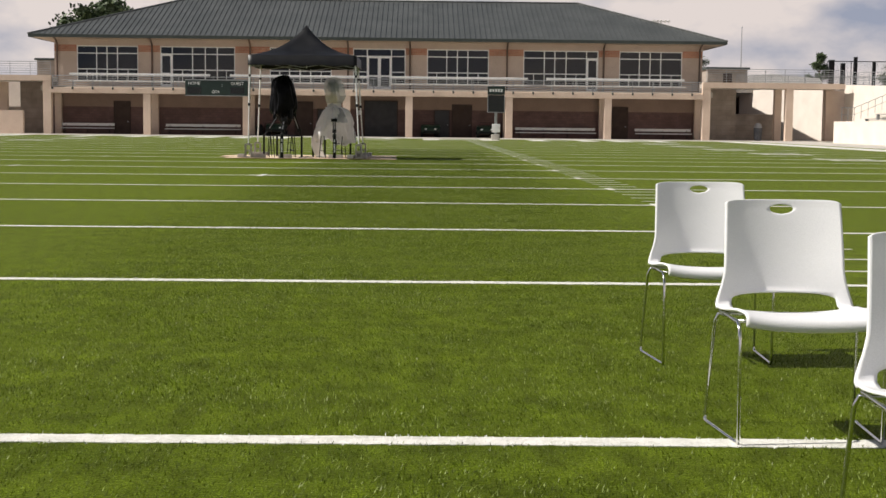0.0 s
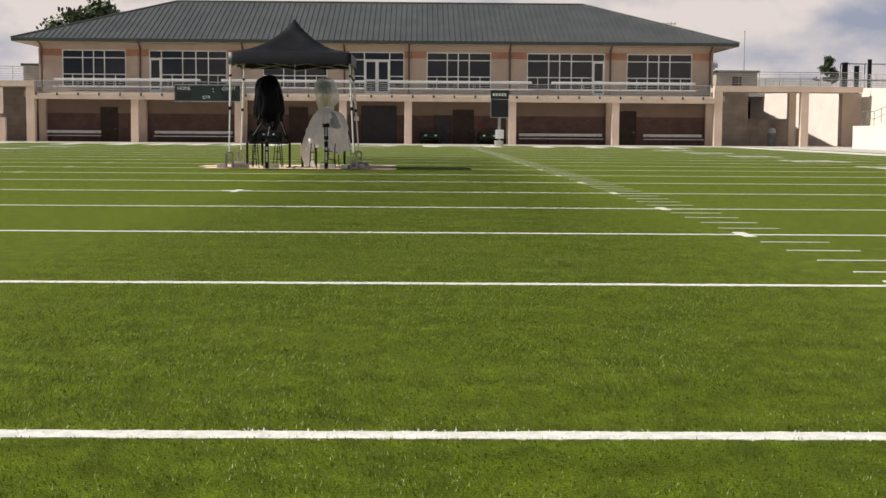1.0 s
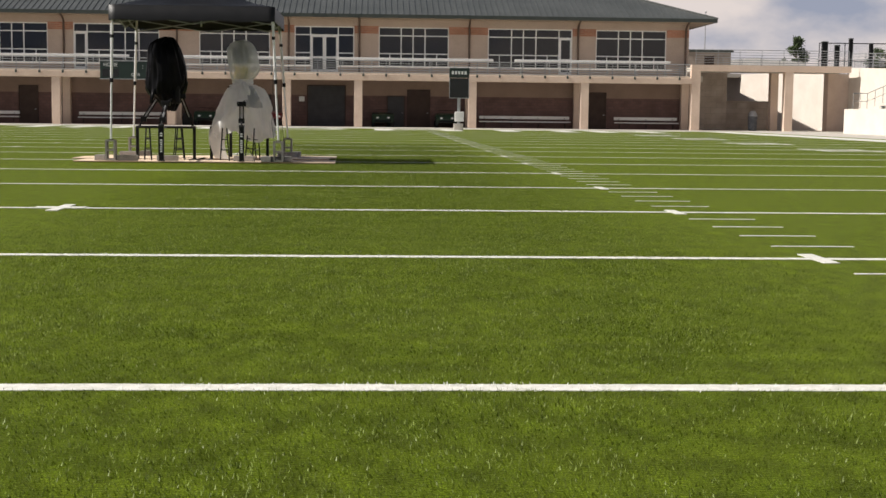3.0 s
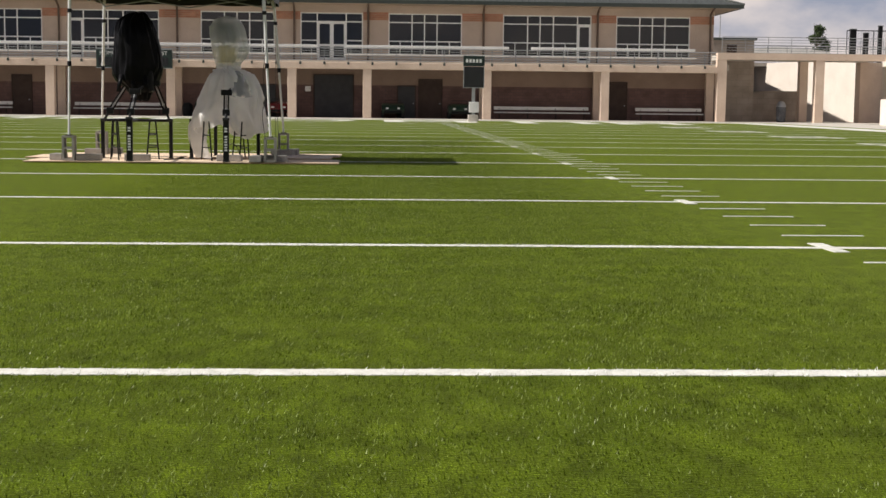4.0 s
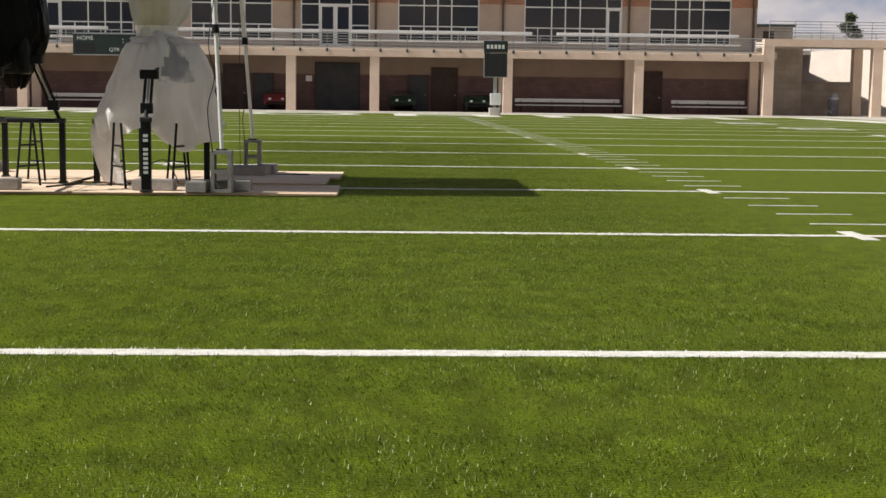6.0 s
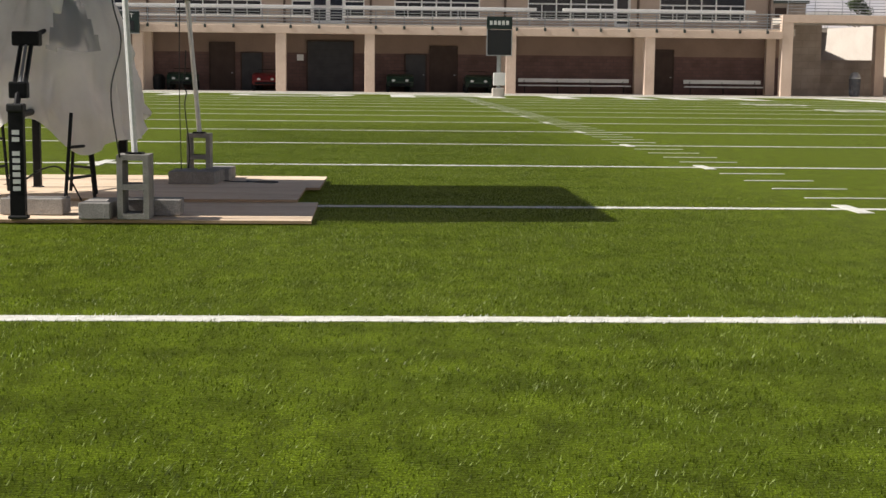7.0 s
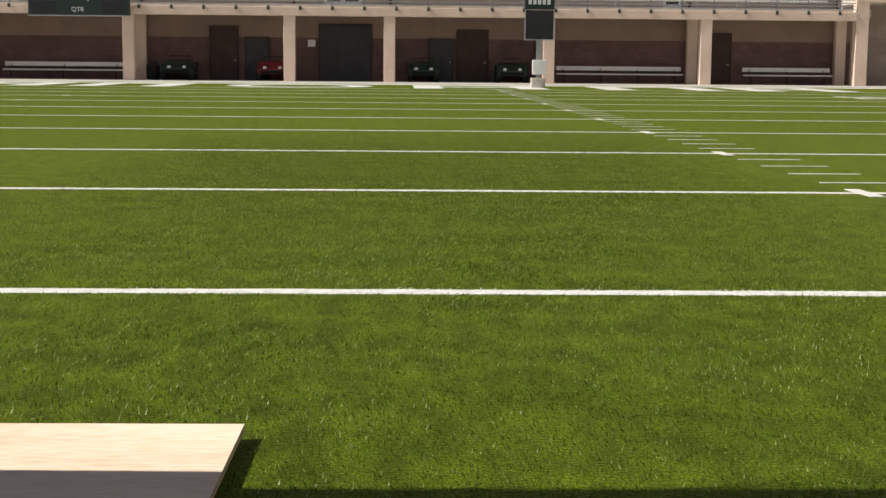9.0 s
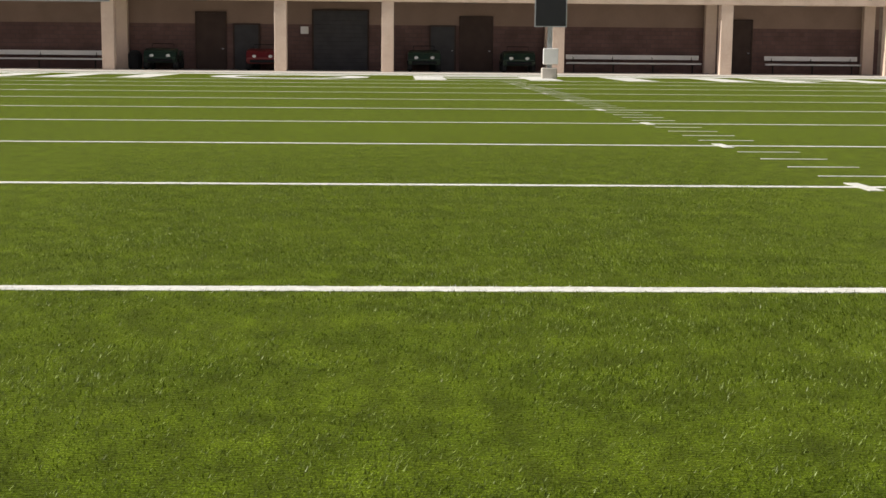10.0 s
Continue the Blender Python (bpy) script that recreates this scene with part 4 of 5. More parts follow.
for k in range(5):
    lamp, rows_ = lathe([(0, 0, 0, 0, 0), (0, 0.10, 0.10, 0, 0), (0.22, 0.17, 0.17, 0, 0), (0.24, 0, 0, 0, 0)], 10)
    lp = part("floodlight", lamp, PLANK, lt, "pale round floodlight, unlit")
    lp.matrix_local = Matrix.Translation((-0.85 + k * 0.42, -0.1, 8.28)) @ Matrix.Rotation(radians(120), 4, "X")


def tree(x, y, z, h, w, seed, slim=False, n=2600):
    rng = random.Random(seed)
    o = thing("tree", "dark green leafy tree behind the buildings" if not slim else "small dark pointed tree on the terrace", "tree", "background trees", at=(x, y, z))
    trunk = bmesh.new()
    add_tube(trunk, [(0, 0, -0.1), (0.05 * h, 0, 0.3 * h), (0, 0.03 * h, 0.65 * h), (0.02 * h, 0, 0.92 * h)], [0.035 * h, 0.026 * h, 0.014 * h, 0.004 * h], 8)
    limbs = []
    for i in range(16 if not slim else 22):
        a = rng.uniform(0, 6.28)
        z0 = h * rng.uniform(0.3, 0.85)
        if slim:
            z0 = h * rng.uniform(0.15, 0.95)
            ln = w * 0.5 * (1.05 - z0 / h) * rng.uniform(0.6, 1.15)
        else:
            ln = w * 0.5 * rng.uniform(0.45, 1.0) * math.sqrt(max(0.15, 1 - abs(z0 / h - 0.55) * 1.3))
        e = Vector((ln * math.cos(a), ln * math.sin(a), min(h * 0.98, z0 + h * rng.uniform(0.03, 0.2))))
        add_tube(trunk, [(0, 0, z0), (e.x * 0.5, e.y * 0.5, z0 + (e.z - z0) * 0.35), e], [0.012 * h, 0.008 * h, 0.003 * h], 5)
        limbs.append((Vector((0, 0, z0)), e))
    part("trunk", trunk, BARK, o)
    crown = bmesh.new()
    for i in range(n):
        a, b = rng.choice(limbs)
        c = a.lerp(b, rng.uniform(0.45, 1.08)) + Vector((rng.gauss(0, 1), rng.gauss(0, 1), rng.gauss(0, 0.7))) * w * (0.065 if not slim else 0.04)
        s = w * rng.uniform(0.016, 0.040)
        u = Vector((rng.gauss(0, 1), rng.gauss(0, 1), rng.gauss(0, 1))).normalized()
        v = u.orthogonal().normalized()
        crown.faces.new([crown.verts.new(c + p) for p in (u * s, v * s * 0.6, -u * s, -v * s * 0.6)])
    part("crown", crown, LEAF, o, "dark green foliage")


tree(-38.8, 150, 4.49, 10.4, 8.8, 1, n=9000)
tree(-35.8, 153, 4.49, 8.2, 5.0, 2, n=4000)
tree(53.1, 191.7, 4.49, 7.0, 4.9, 3, slim=True, n=6000)
tree(52.8, 158, 4.49, 4.6, 4.6, 4)
tree(25.0, 140, 4.49, 4.6, 3.4, 5)

# the whole far end is drawn to one plan; set that plan down on the field's grid
PLAN = Matrix.Translation((-6.34, 103.52, 0)) @ Matrix.Scale(0.986, 4) @ Matrix.Translation((6.575, -104.0, 0))
for ob in FAR_END():
    ob.matrix_basis = PLAN @ ob.matrix_basis

# ---- chairs ----
def stacking_chair(at):
    c = thing("stacking_chair", "white plastic stacking chair with chrome sled legs on turf", "chair", "row of chairs", at=at)
    prof = [(-0.072, 0.392), (-0.078, 0.404), (-0.074, 0.420), (-0.055, 0.430), (0.03, 0.432), (0.12, 0.424), (0.21, 0.414), (0.29, 0.407), (0.345, 0.405), (0.385, 0.414), (0.408, 0.434), (0.418, 0.462), (0.424, 0.50), (0.430, 0.55), (0.438, 0.60), (0.447, 0.65), (0.457, 0.70), (0.466, 0.74), (0.470, 0.765)]
    prof = [(y if y > 0.3 else 0.3 + (y - 0.3) * 0.88, z + 0.012 * max(0, z - 0.45) / 0.315) for y, z in prof]
    fine = []
    for a, b in zip(prof, prof[1:]):
        k = 8 if b[1] > 0.70 else 2
        fine += [(a[0] + (b[0] - a[0]) * i / k, a[1] + (b[1] - a[1]) * i / k) for i in range(k)]
    fine.append(prof[-1])
    nu = 44
    bm = bmesh.new()
    rows = []
    for y, z in fine:
        f = (0.78 * min(max((z - 0.43) / 0.10, 0), 1) ** 0.8 + 0.22 * min(max((z - 0.53) / 0.23, 0), 1)) if y > 0.36 else 0
        half = 0.235 - 0.032 * f - (0.012 if y < -0.05 else 0.0) + (0.012 * math.sin(math.pi * min(1, max(0, (y + 0.05) / 0.5))) if y < 0.42 else 0)
        row = []
        for i in range(nu + 1):
            u = -1 + 2 * i / nu
            edge = abs(u) ** 4
            dish = -0.034 * (u * u) * min(1, max(0, (y - 0.385) / 0.04))
            lift = 0.010 * edge - 0.010 * (1 - u * u) if -0.05 < y < 0.36 else 0.0
            drop = 0.010 * abs(u) ** 14 * max(0, (z - 0.70) / 0.065)
            row.append(bm.verts.new((u * half, y + dish, z + lift - drop)))
        rows.append(row)

    def cut(cx, cz, a, b, power, low):
        inside = lambda p: p.y > low and (abs(p.x - cx) / a) ** power + (abs(p.z - cz) / b) ** power < 1
        gone = [f for f in bm.faces if inside(f.calc_center_median())]
        bmesh.ops.delete(bm, geom=gone, context="FACES_ONLY")
        for v in bm.verts:
            if v.is_boundary and v.co.y > low:
                r = ((abs(v.co.x - cx) / a) ** power + (abs(v.co.z - cz) / b) ** power) ** (1 / power)
                if 0.5 < r < 1.6:
                    v.co.x, v.co.z = cx + (v.co.x - cx) / r, cz + (v.co.z - cz) / r

    for p, q in zip(rows, rows[1:]):
        for i in range(nu):
            bm.faces.new((p[i], p[i + 1], q[i + 1], q[i]))
    cut(0, 0.744, 0.042, 0.017, 2, 0.44)
    j0 = next(i for i, q in enumerate(fine) if q[0] >= 0.345)
    j1 = next(i for i, q in enumerate(fine) if q[1] >= 0.445)
    i0, i1 = round(nu * 0.11), nu - round(nu * 0.11)
    hole = {frozenset((rows[j][i], rows[j][i + 1], rows[j + 1][i + 1], rows[j + 1][i])) for j in range(j0, j1) for i in range(i0, i1)}
    bmesh.ops.delete(bm, geom=[f for f in bm.faces if frozenset(f.verts) in hole], context="FACES_ONLY")
    for i in range(i0, i1 + 1):
        t = (2 * (i - i0) / (i1 - i0) - 1) ** 2
        rows[j1][i].co.z += 0.010 * (1 - t) - 0.008 * t ** 4
        rows[j0][i].co.y -= 0.018 * (1 - t)
    bmesh.ops.delete(bm, geom=[v for v in bm.verts if not v.link_faces], context="VERTS")
    shell = part("shell", bm, CHAIRWHITE, c, "moulded white plastic seat and back", smooth=True)
    so = shell.modifiers.new("thickness", "SOLIDIFY")
    so.thickness, so.offset = 0.008, 0
    for s in (-1, 1):
        x = s * 0.238
        pts = [(x * 0.80, 0.36, 0.402), (x * 0.97, 0.35, 0.402), (x * 1.0, 0.325, 0.400), (x, 0.04, 0.400), (x, 0.015, 0.385), (x, 0.005, 0.35), (x * 0.99, 0.0, 0.02), (x * 0.99, 0.012, 0.008), (x * 1.0, 0.03, 0.008), (x * 1.1, 0.39, 0.008), (x * 1.1, 0.405, 0.012), (x * 1.1, 0.405, 0.03), (x * 1.04, 0.355, 0.36), (x * 1.0, 0.345, 0.39), (x * 0.9, 0.34, 0.398)]
        pts = [(a, b if b > 0.3 else 0.3 + (b - 0.3) * 0.88, h) for a, b, h in pts]
        part("leg_frame", tube(pts, 0.0062, 8), CHROME, c, "chrome sled leg frame", smooth=True)
    for y in (0.12, 0.30):
        part("cross_bar", tube([(-0.238, y, 0.396), (0.238, y, 0.396)], 0.007, 8), CHROME, c, smooth=True)
    return c


chair = stacking_chair((-1.827, 1.43, 0.0))
chair.rotation_euler[2] = radians(2)
copy_thing(chair, pose(-1.847, -0.075, 0.0, 0, 0, 1))
copy_thing(chair, pose(-1.832, -1.535, 0.0, 0, 0, -1))

# ---- plywood floor ----
def plywood(x0, y0, w, d, turn, z, tilt):
    o = part("plywood_sheet", add_box(bmesh.new(), -w / 2, w / 2, -d / 2, d / 2, 0, 0.018, 0.0), [PLY, PLYEDGE])
    for f in o.data.polygons:
        if abs(f.normal.z) < 0.5:
            f.material_index = 1
    o.location = (x0 + w / 2, y0 + d / 2, z)
    o.rotation_euler = (radians(tilt), 0, radians(turn))
    return tagged(o, "weathered plywood sheet laid flat on the turf", "plywood", "plywood floor")


SW, SD = 2.44, 1.22
plywood(-3.79 - SW, 35.29, SW, SD, 0.5, 0.012, 0.15)
plywood(-6.25 - SW, 35.27, SW, SD, 0.3, 0.010, 0.0)
plywood(-3.94 - SW, 36.49, SW, SD, 0.0, 0.031, -0.25)
plywood(-6.52 - SW, 36.52, SW, SD, -0.4, 0.020, 0.0)
plywood(-3.83 - SW, 37.700, SW, SD, -0.6, 0.022, 0.0)
plywood(-6.34 - SW, 37.73, SW, SD, 0.4, 0.012, 0.0)
TOP = 0.034


# ---- concrete blocks ----
def block_mesh(name):
    """A two-cell concrete block, 0.39 long, cells along z, lying with its length on x."""
    bm = bmesh.new()
    L, W, H, t = 0.39, 0.19, 0.19, 0.034
    for x0, x1, y0, y1 in ((-L / 2, L / 2, -W / 2, -W / 2 + t), (-L / 2, L / 2, W / 2 - t, W / 2), (-L / 2, -L / 2 + t, -W / 2 + t, W / 2 - t), (L / 2 - t, L / 2, -W / 2 + t, W / 2 - t), (-t / 2, t / 2, -W / 2 + t, W / 2 - t)):
        add_box(bm, x0, x1, y0, y1, -H / 2, H / 2)
    bmesh.ops.remove_doubles(bm, verts=bm.verts, dist=0.0005)
    me = bpy.data.meshes.new(name)
    bm.to_mesh(me)
    bm.free()
    me.materials.append(BLOCK)
    return me


BLOCK_ME = block_mesh("concrete_block")
FLAT = box(-0.195, 0.195, -0.095, 0.095, -0.05, 0.05, 0.006)
FLAT_ME = bpy.data.meshes.new("concrete_slab_block")
FLAT.to_mesh(FLAT_ME)
FLAT.free()
FLAT_ME.materials.append(BLOCK)


def concrete_block(x, y, z, rx=0, ry=0, rz=0, label="flat grey solid concrete block lying on plywood"):
    o = new("concrete_block", BLOCK_ME if rx else FLAT_ME)
    o.matrix_world = pose(x, y, z, rx, ry, rz)
    return tagged(o, label, "concrete block", "tent weights")


STAND = "grey concrete block stood on end under a tent leg"
LEGS = {"FL": (-8.00, 35.42), "FR": (-4.855, 35.37), "BL": (-8.08, 38.42), "BR": (-4.86, 38.46)}
for x, y in LEGS.values():
    concrete_block(x, y, TOP + 0.195, 90, 90, 0, STAND)
concrete_block(-5.08, 35.46, TOP + 0.05, 0, 0, 88)
concrete_block(-4.80, 35.60, TOP + 0.05, 0, 0, 2)
concrete_block(-4.955, 38.16, TOP + 0.056, 0, 0, 91)
concrete_block(-4.755, 38.16, TOP + 0.056, 0, 0, 84)
concrete_block(-4.695, 38.54, TOP + 0.056, 0, 0, 88)
concrete_block(-7.70, 35.48, TOP + 0.05, 0, 0, 5)
concrete_block(-8.22, 35.66, TOP + 0.05, 0, 0, 88)
concrete_block(-8.10, 38.06, TOP + 0.05, 0, 0, 2)
concrete_block(-7.86, 38.55, TOP + 0.05, 0, 0, 91)
concrete_block(-6.96, 35.55, TOP + 0.05, 0, 0, 3)
concrete_block(-5.52, 35.62, TOP + 0.05, 0, 0, -3)

# ---- pop-up tent ----
tent = thing("canopy_tent", "black pop-up canopy tent on white legs weighted with blocks", "tent", at=(-6.42, 37.0, 0))
TX0, TX1, TY0, TY1 = -7.99, -4.92, 35.30, 38.20
EAVE, PEAK = 2.93, 3.88
N = 24
cx, cy = (TX0 + TX1) / 2 + 6.42, (TY0 + TY1) / 2 - 37.0
hx, hy = (TX1 - TX0) / 2, (TY1 - TY0) / 2
bm = bmesh.new()
grid = []
for i in range(N + 1):
    row = []
    for j in range(N + 1):
        u, v = -1 + 2 * i / N, -1 + 2 * j / N
        r = max(abs(u), abs(v))
        k = 1 - r
        z = EAVE + (PEAK - EAVE) * (0.34 * k + 0.66 * k ** 2.8)
        diag = 1 - min(1, abs(abs(u) - abs(v)) / max(r, 1e-3))
        z -= 0.05 * math.sin(math.pi * k) * (1 - diag)
        z += 0.012 * noise.noise(Vector((u * 5, v * 5, 1)))
        row.append(bm.verts.new((cx + u * hx, cy + v * hy, z)))
    grid.append(row)
for i in range(N):
    for j in range(N):
        bm.faces.new((grid[i][j], grid[i + 1][j], grid[i + 1][j + 1], grid[i][j + 1]))
ring = [grid[i][0] for i in range(N)] + [grid[N][j] for j in range(N)] + [grid[i][N] for i in range(N, 0, -1)] + [grid[0][j] for j in range(N, 0, -1)]
low = []
for n_, v in enumerate(ring):
    low.append(bm.verts.new((v.co.x * 1.004, v.co.y * 1.004, EAVE - 0.28 + 0.010 * math.sin(n_ * 0.9))))
for k in range(len(ring)):
    k2 = (k + 1) % len(ring)
    bm.faces.new((ring[k], ring[k2], low[k2], low[k]))
part("canopy", bm, CANOPY, tent, "black fabric peaked canopy with valance", smooth=True)
tops = {"FL": (-7.94, 35.38), "FR": (-4.97, 35.36), "BL": (-7.94, 38.12), "BR": (-5.02, 38.14)}
for key, (x, y) in LEGS.items():
    X0, Y0 = x + 6.42, y - 37.0
    X1, Y1 = tops[key][0] + 6.42, tops[key][1] - 37.0
    b, t = Vector((X0, Y0, TOP + 0.39)), Vector((X1, Y1, EAVE - 0.03))
    m = b.lerp(t, 0.45)
    leg = part("leg", add_tube(tube([b, m], 0.019, 8), [m, t], 0.026, 8), LEGWHITE, tent, "white steel telescopic leg")
    part("foot_plate", box(b.x - 0.05, b.x + 0.05, b.y - 0.05, b.y + 0.05, b.z, b.z + 0.012), BLACKSTEEL, leg)
    part("collar", tube([m - Vector((0, 0, 0.04)), m + Vector((0, 0, 0.04))], 0.034, 8), BLACKSTEEL, leg, "black plastic slider collar")
    q = b.lerp(t, 0.78)
    part("collar", tube([q - Vector((0, 0, 0.03)), q + Vector((0, 0, 0.03))], 0.034, 8), BLACKSTEEL, leg)
for a, b in (("FL", "FR"), ("FR", "BR"), ("BR", "BL"), ("BL", "FL")):
    A = Vector((tops[a][0] + 6.42, tops[a][1] - 37.0, 0))
    B = Vector((tops[b][0] + 6.42, tops[b][1] - 37.0, 0))
    M = (A + B) / 2
    for p, q in ((A, M), (M, B)):
        part("truss_bar", add_tube(tube([p + Vector((0, 0, EAVE - 0.10)), q + Vector((0, 0, EAVE - 0.33))], 0.012, 6), [p + Vector((0, 0, EAVE - 0.33)), q + Vector((0, 0, EAVE - 0.10))], 0.012, 6), RAILGREY, tent)
part("peak_pole", tube([(cx, cy, EAVE - 0.3), (cx, cy, PEAK - 0.03)], 0.018, 6), LEGWHITE, tent)


def cable(name, pts, label, r=0.006):
    """A loose cord through points, rounded."""
    P = [Vector(p) for p in pts]
    out = []
    for i in range(len(P) - 1):
        a, b, c, d = P[max(i - 1, 0)], P[i], P[i + 1], P[min(i + 2, len(P) - 1)]
        for s in range(6):
            t = s / 6
            out.append(0.5 * ((2 * b) + (c - a) * t + (2 * a - 5 * b + 4 * c - d) * t * t + (3 * b - a - 3 * c + d) * t ** 3))
    out.append(P[-1])
    return tagged(part(name, tube(out, r, 6), CABLE, None, smooth=True), label, "cable", "cables")


cable("cable", [(-4.76, 38.40, TOP + 0.008 + 0.004), (-4.6, 38.26, TOP + 0.008), (-4.46, 38.20, TOP + 0.008), (-4.32, 38.28, TOP + 0.008), (-4.20, 38.22, TOP + 0.008), (-4.25, 38.12, TOP + 0.008), (-4.38, 38.18, TOP + 0.008), (-4.46, 38.32, TOP + 0.008)], "thin black cord coiled on the plywood", 0.006)
cable("cable", [(-4.99, 38.30, 2.5), (-4.985, 38.28, 1.6), (-4.99, 38.24, 0.8), (-4.98, 38.23, TOP + 0.107)], "thin black cord hanging beside a tent leg", 0.004)
cable("cable", [(-4.955, 38.38, 1.1), (-4.965, 38.37, 0.90), (-4.985, 38.36, 0.82), (-4.95, 38.36, 0.76), (-4.965, 38.36, 0.64), (-4.93, 38.35, 0.3), (-4.94, 38.34, TOP + 0.107)], "thin black cord looped beside a tent leg", 0.005)
cable("cable", [(-4.90, 35.30, 1.9), (-4.96, 35.27, 1.4), (-4.91, 35.28, 1.1), (-4.97, 35.25, 0.8), (-4.93, 35.25, 0.44), (-4.93, 35.27, 0.43)], "thin black cord hanging beside a tent leg", 0.005)
cable("cable", [(-6.6, 35.9, TOP), (-6.4, 36.3, TOP), (-6.1, 36.2, TOP), (-5.8, 36.8, TOP), (-6.3, 37.2, TOP), (-6.9, 37.0, TOP), (-7.4, 37.4, TOP)], "black cord lying across the plywood", 0.010)
cable("cable", [(-5.75, 36.0, TOP), (-5.62, 35.8, TOP + 0.2), (-5.5, 36.2, TOP + 0.25), (-5.42, 36.5, TOP)], "black cord looped under the steel stand", 0.006)


# ---- steel stands with the sheeted cameras ----
def steel_stand(x, y, front):
    """A low three-pointed steel platform with ladder legs."""
    o = thing("steel_stand", "black steel tripod platform standing on plywood", "stand", "camera stands", at=(x, y, TOP))
    F, L, R, B = Vector((*front, 0)), Vector((-0.62, -0.05, 0)), Vector((0.47, 0.05, 0)), Vector((-0.34, 0.95, 0))
    z = Vector((0, 0, 0.62))
    for p in (L, R, B, F):
        wide = 0.045 if p is F else 0.028
        leg = part("leg", add_box(bmesh.new(), p.x - wide, p.x + wide, p.y - 0.03, p.y + 0.03, 0, 0.62 if p is not F else 0.66, 0.006), BLACKSTEEL, o)
        part("foot", box(p.x - wide - 0.012, p.x + wide + 0.012, p.y - 0.04, p.y + 0.04, 0, 0.02, 0.005), RUBBER, leg)
    for i in range(9):
        if i != 6:
            part("lettering_bar", box(F.x - 0.022, F.x + 0.022, F.y - 0.033, F.y - 0.0305, 0.17 + i * 0.042, 0.197 + i * 0.042), LETTER, o)
    for a, b in ((L, R), (R, B), (B, L)):
        part("top_bar", tube([a + z, b + z], 0.022, 8), BLACKSTEEL, o)
    part("top_bar", tube([F + z, (L + R) / 2 + z], 0.022, 8), BLACKSTEEL, o)
    for a, b in ((L, F), (R, F), (L, B), (R, B)):
        p, q = a.lerp(b, 0.38), a.lerp(b, 0.52)
        part("ladder_rail", tube([p + z, a.lerp(b, 0.30)], 0.013, 6), BLACKSTEEL, o)
        part("ladder_rail", tube([q + z, a.lerp(b, 0.60)], 0.013, 6), BLACKSTEEL, o)
        for h in (0.2, 0.4):
            s = h / 0.62
            part("rung", tube([a.lerp(b, 0.30).lerp(p, s) + Vector((0, 0, h)), a.lerp(b, 0.60).lerp(q, s) + Vector((0, 0, h))], 0.010, 6), BLACKSTEEL, o)
    return o


def tripod(o, apex, head, front):
    """Legs from the stand's points up to the head under the sheeting."""
    F, L, R = Vector((*front, 0.66)), Vector((-0.60, -0.05, 0.62)), Vector((0.45, 0.05, 0.62))
    for p, A in ((F, Vector((0.04, -0.80, 1.08))), (L, Vector((-0.20, -0.12, 1.22))), (R, Vector((0.24, -0.10, 1.22)))):
        d = p - A
        side = Vector((0.032, 0, 0))
        m = A + d * 0.74
        part("upper_leg", add_tube(tube([A + side, m + side], 0.014, 6), [A - side, m - side], 0.014, 6), BLACKSTEEL, o)
        part("inner_leg", tube([A, m], 0.010, 6), GALV, o, "bright inner leg tube")
        part("lower_leg", tube([A + d * 0.70, p], 0.020, 8), BLACKSTEEL, o)
        part("clamp", box(A.x - 0.085, A.x + 0.085, A.y - 0.05, A.y + 0.05, A.z - 0.04, A.z + 0.05, 0.012), BLACKSTEEL, o)
        part("leg_lock", box(m.x - 0.055, m.x + 0.055, m.y - 0.04, m.y + 0.04, m.z - 0.05, m.z + 0.05, 0.01), BLACKSTEEL, o)
        part("foot", box(p.x - 0.05, p.x + 0.05, p.y - 0.05, p.y + 0.05, p.z - 0.02, p.z + 0.03, 0.01), RUBBER, o)
        part("spreader", tube([A, Vector(apex) + Vector((0, 0, 0.1))], 0.016, 6), BLACKSTEEL, o)
    A = Vector(apex)
    part("head", box(A.x - 0.13, A.x + 0.13, A.y - 0.13, A.y + 0.13, A.z - 0.02, head, 0.03), BLACKSTEEL, o)


SX, SY = -7.04, 36.42
steel_stand(SX, SY, (0.01, -1.18))
steel_stand(-5.62, 36.55, (0.08, -1.26))

cam1 = thing("sheeted_camera", "camera on tripod wrapped in black plastic sheeting", "covered camera", at=(SX, SY, TOP))
tripod(cam1, (0.10, -0.15, 1.10), 1.45, (0.01, -1.18))


def folds(seed, amp, lobes, sag=0.0):
    def f(z, a):
        v = noise.noise(Vector((math.cos(a) * 1.6 + seed, math.sin(a) * 1.6, z * 1.7)))
        w = noise.noise(Vector((math.cos(a) * 5 + seed, math.sin(a) * 5, z * 1.1 + 9)))
        g = 1 - 2 * abs(noise.noise(Vector((math.cos(a) * 3.4 + seed, math.sin(a) * 3.4, z * 1.3 + 4))))
        q = 1 - 2 * abs(noise.noise(Vector((math.cos(a) * 7 + z * 2.2, math.sin(a) * 7 + seed, z * 2.8))))
        return 1 + amp * (0.9 * v + 0.4 * w + 0.55 * (g - 0.5) + 0.28 * (q - 0.5) + 0.2 * math.sin(lobes * a + 4 * v + z * 2)), sag * w
    return f


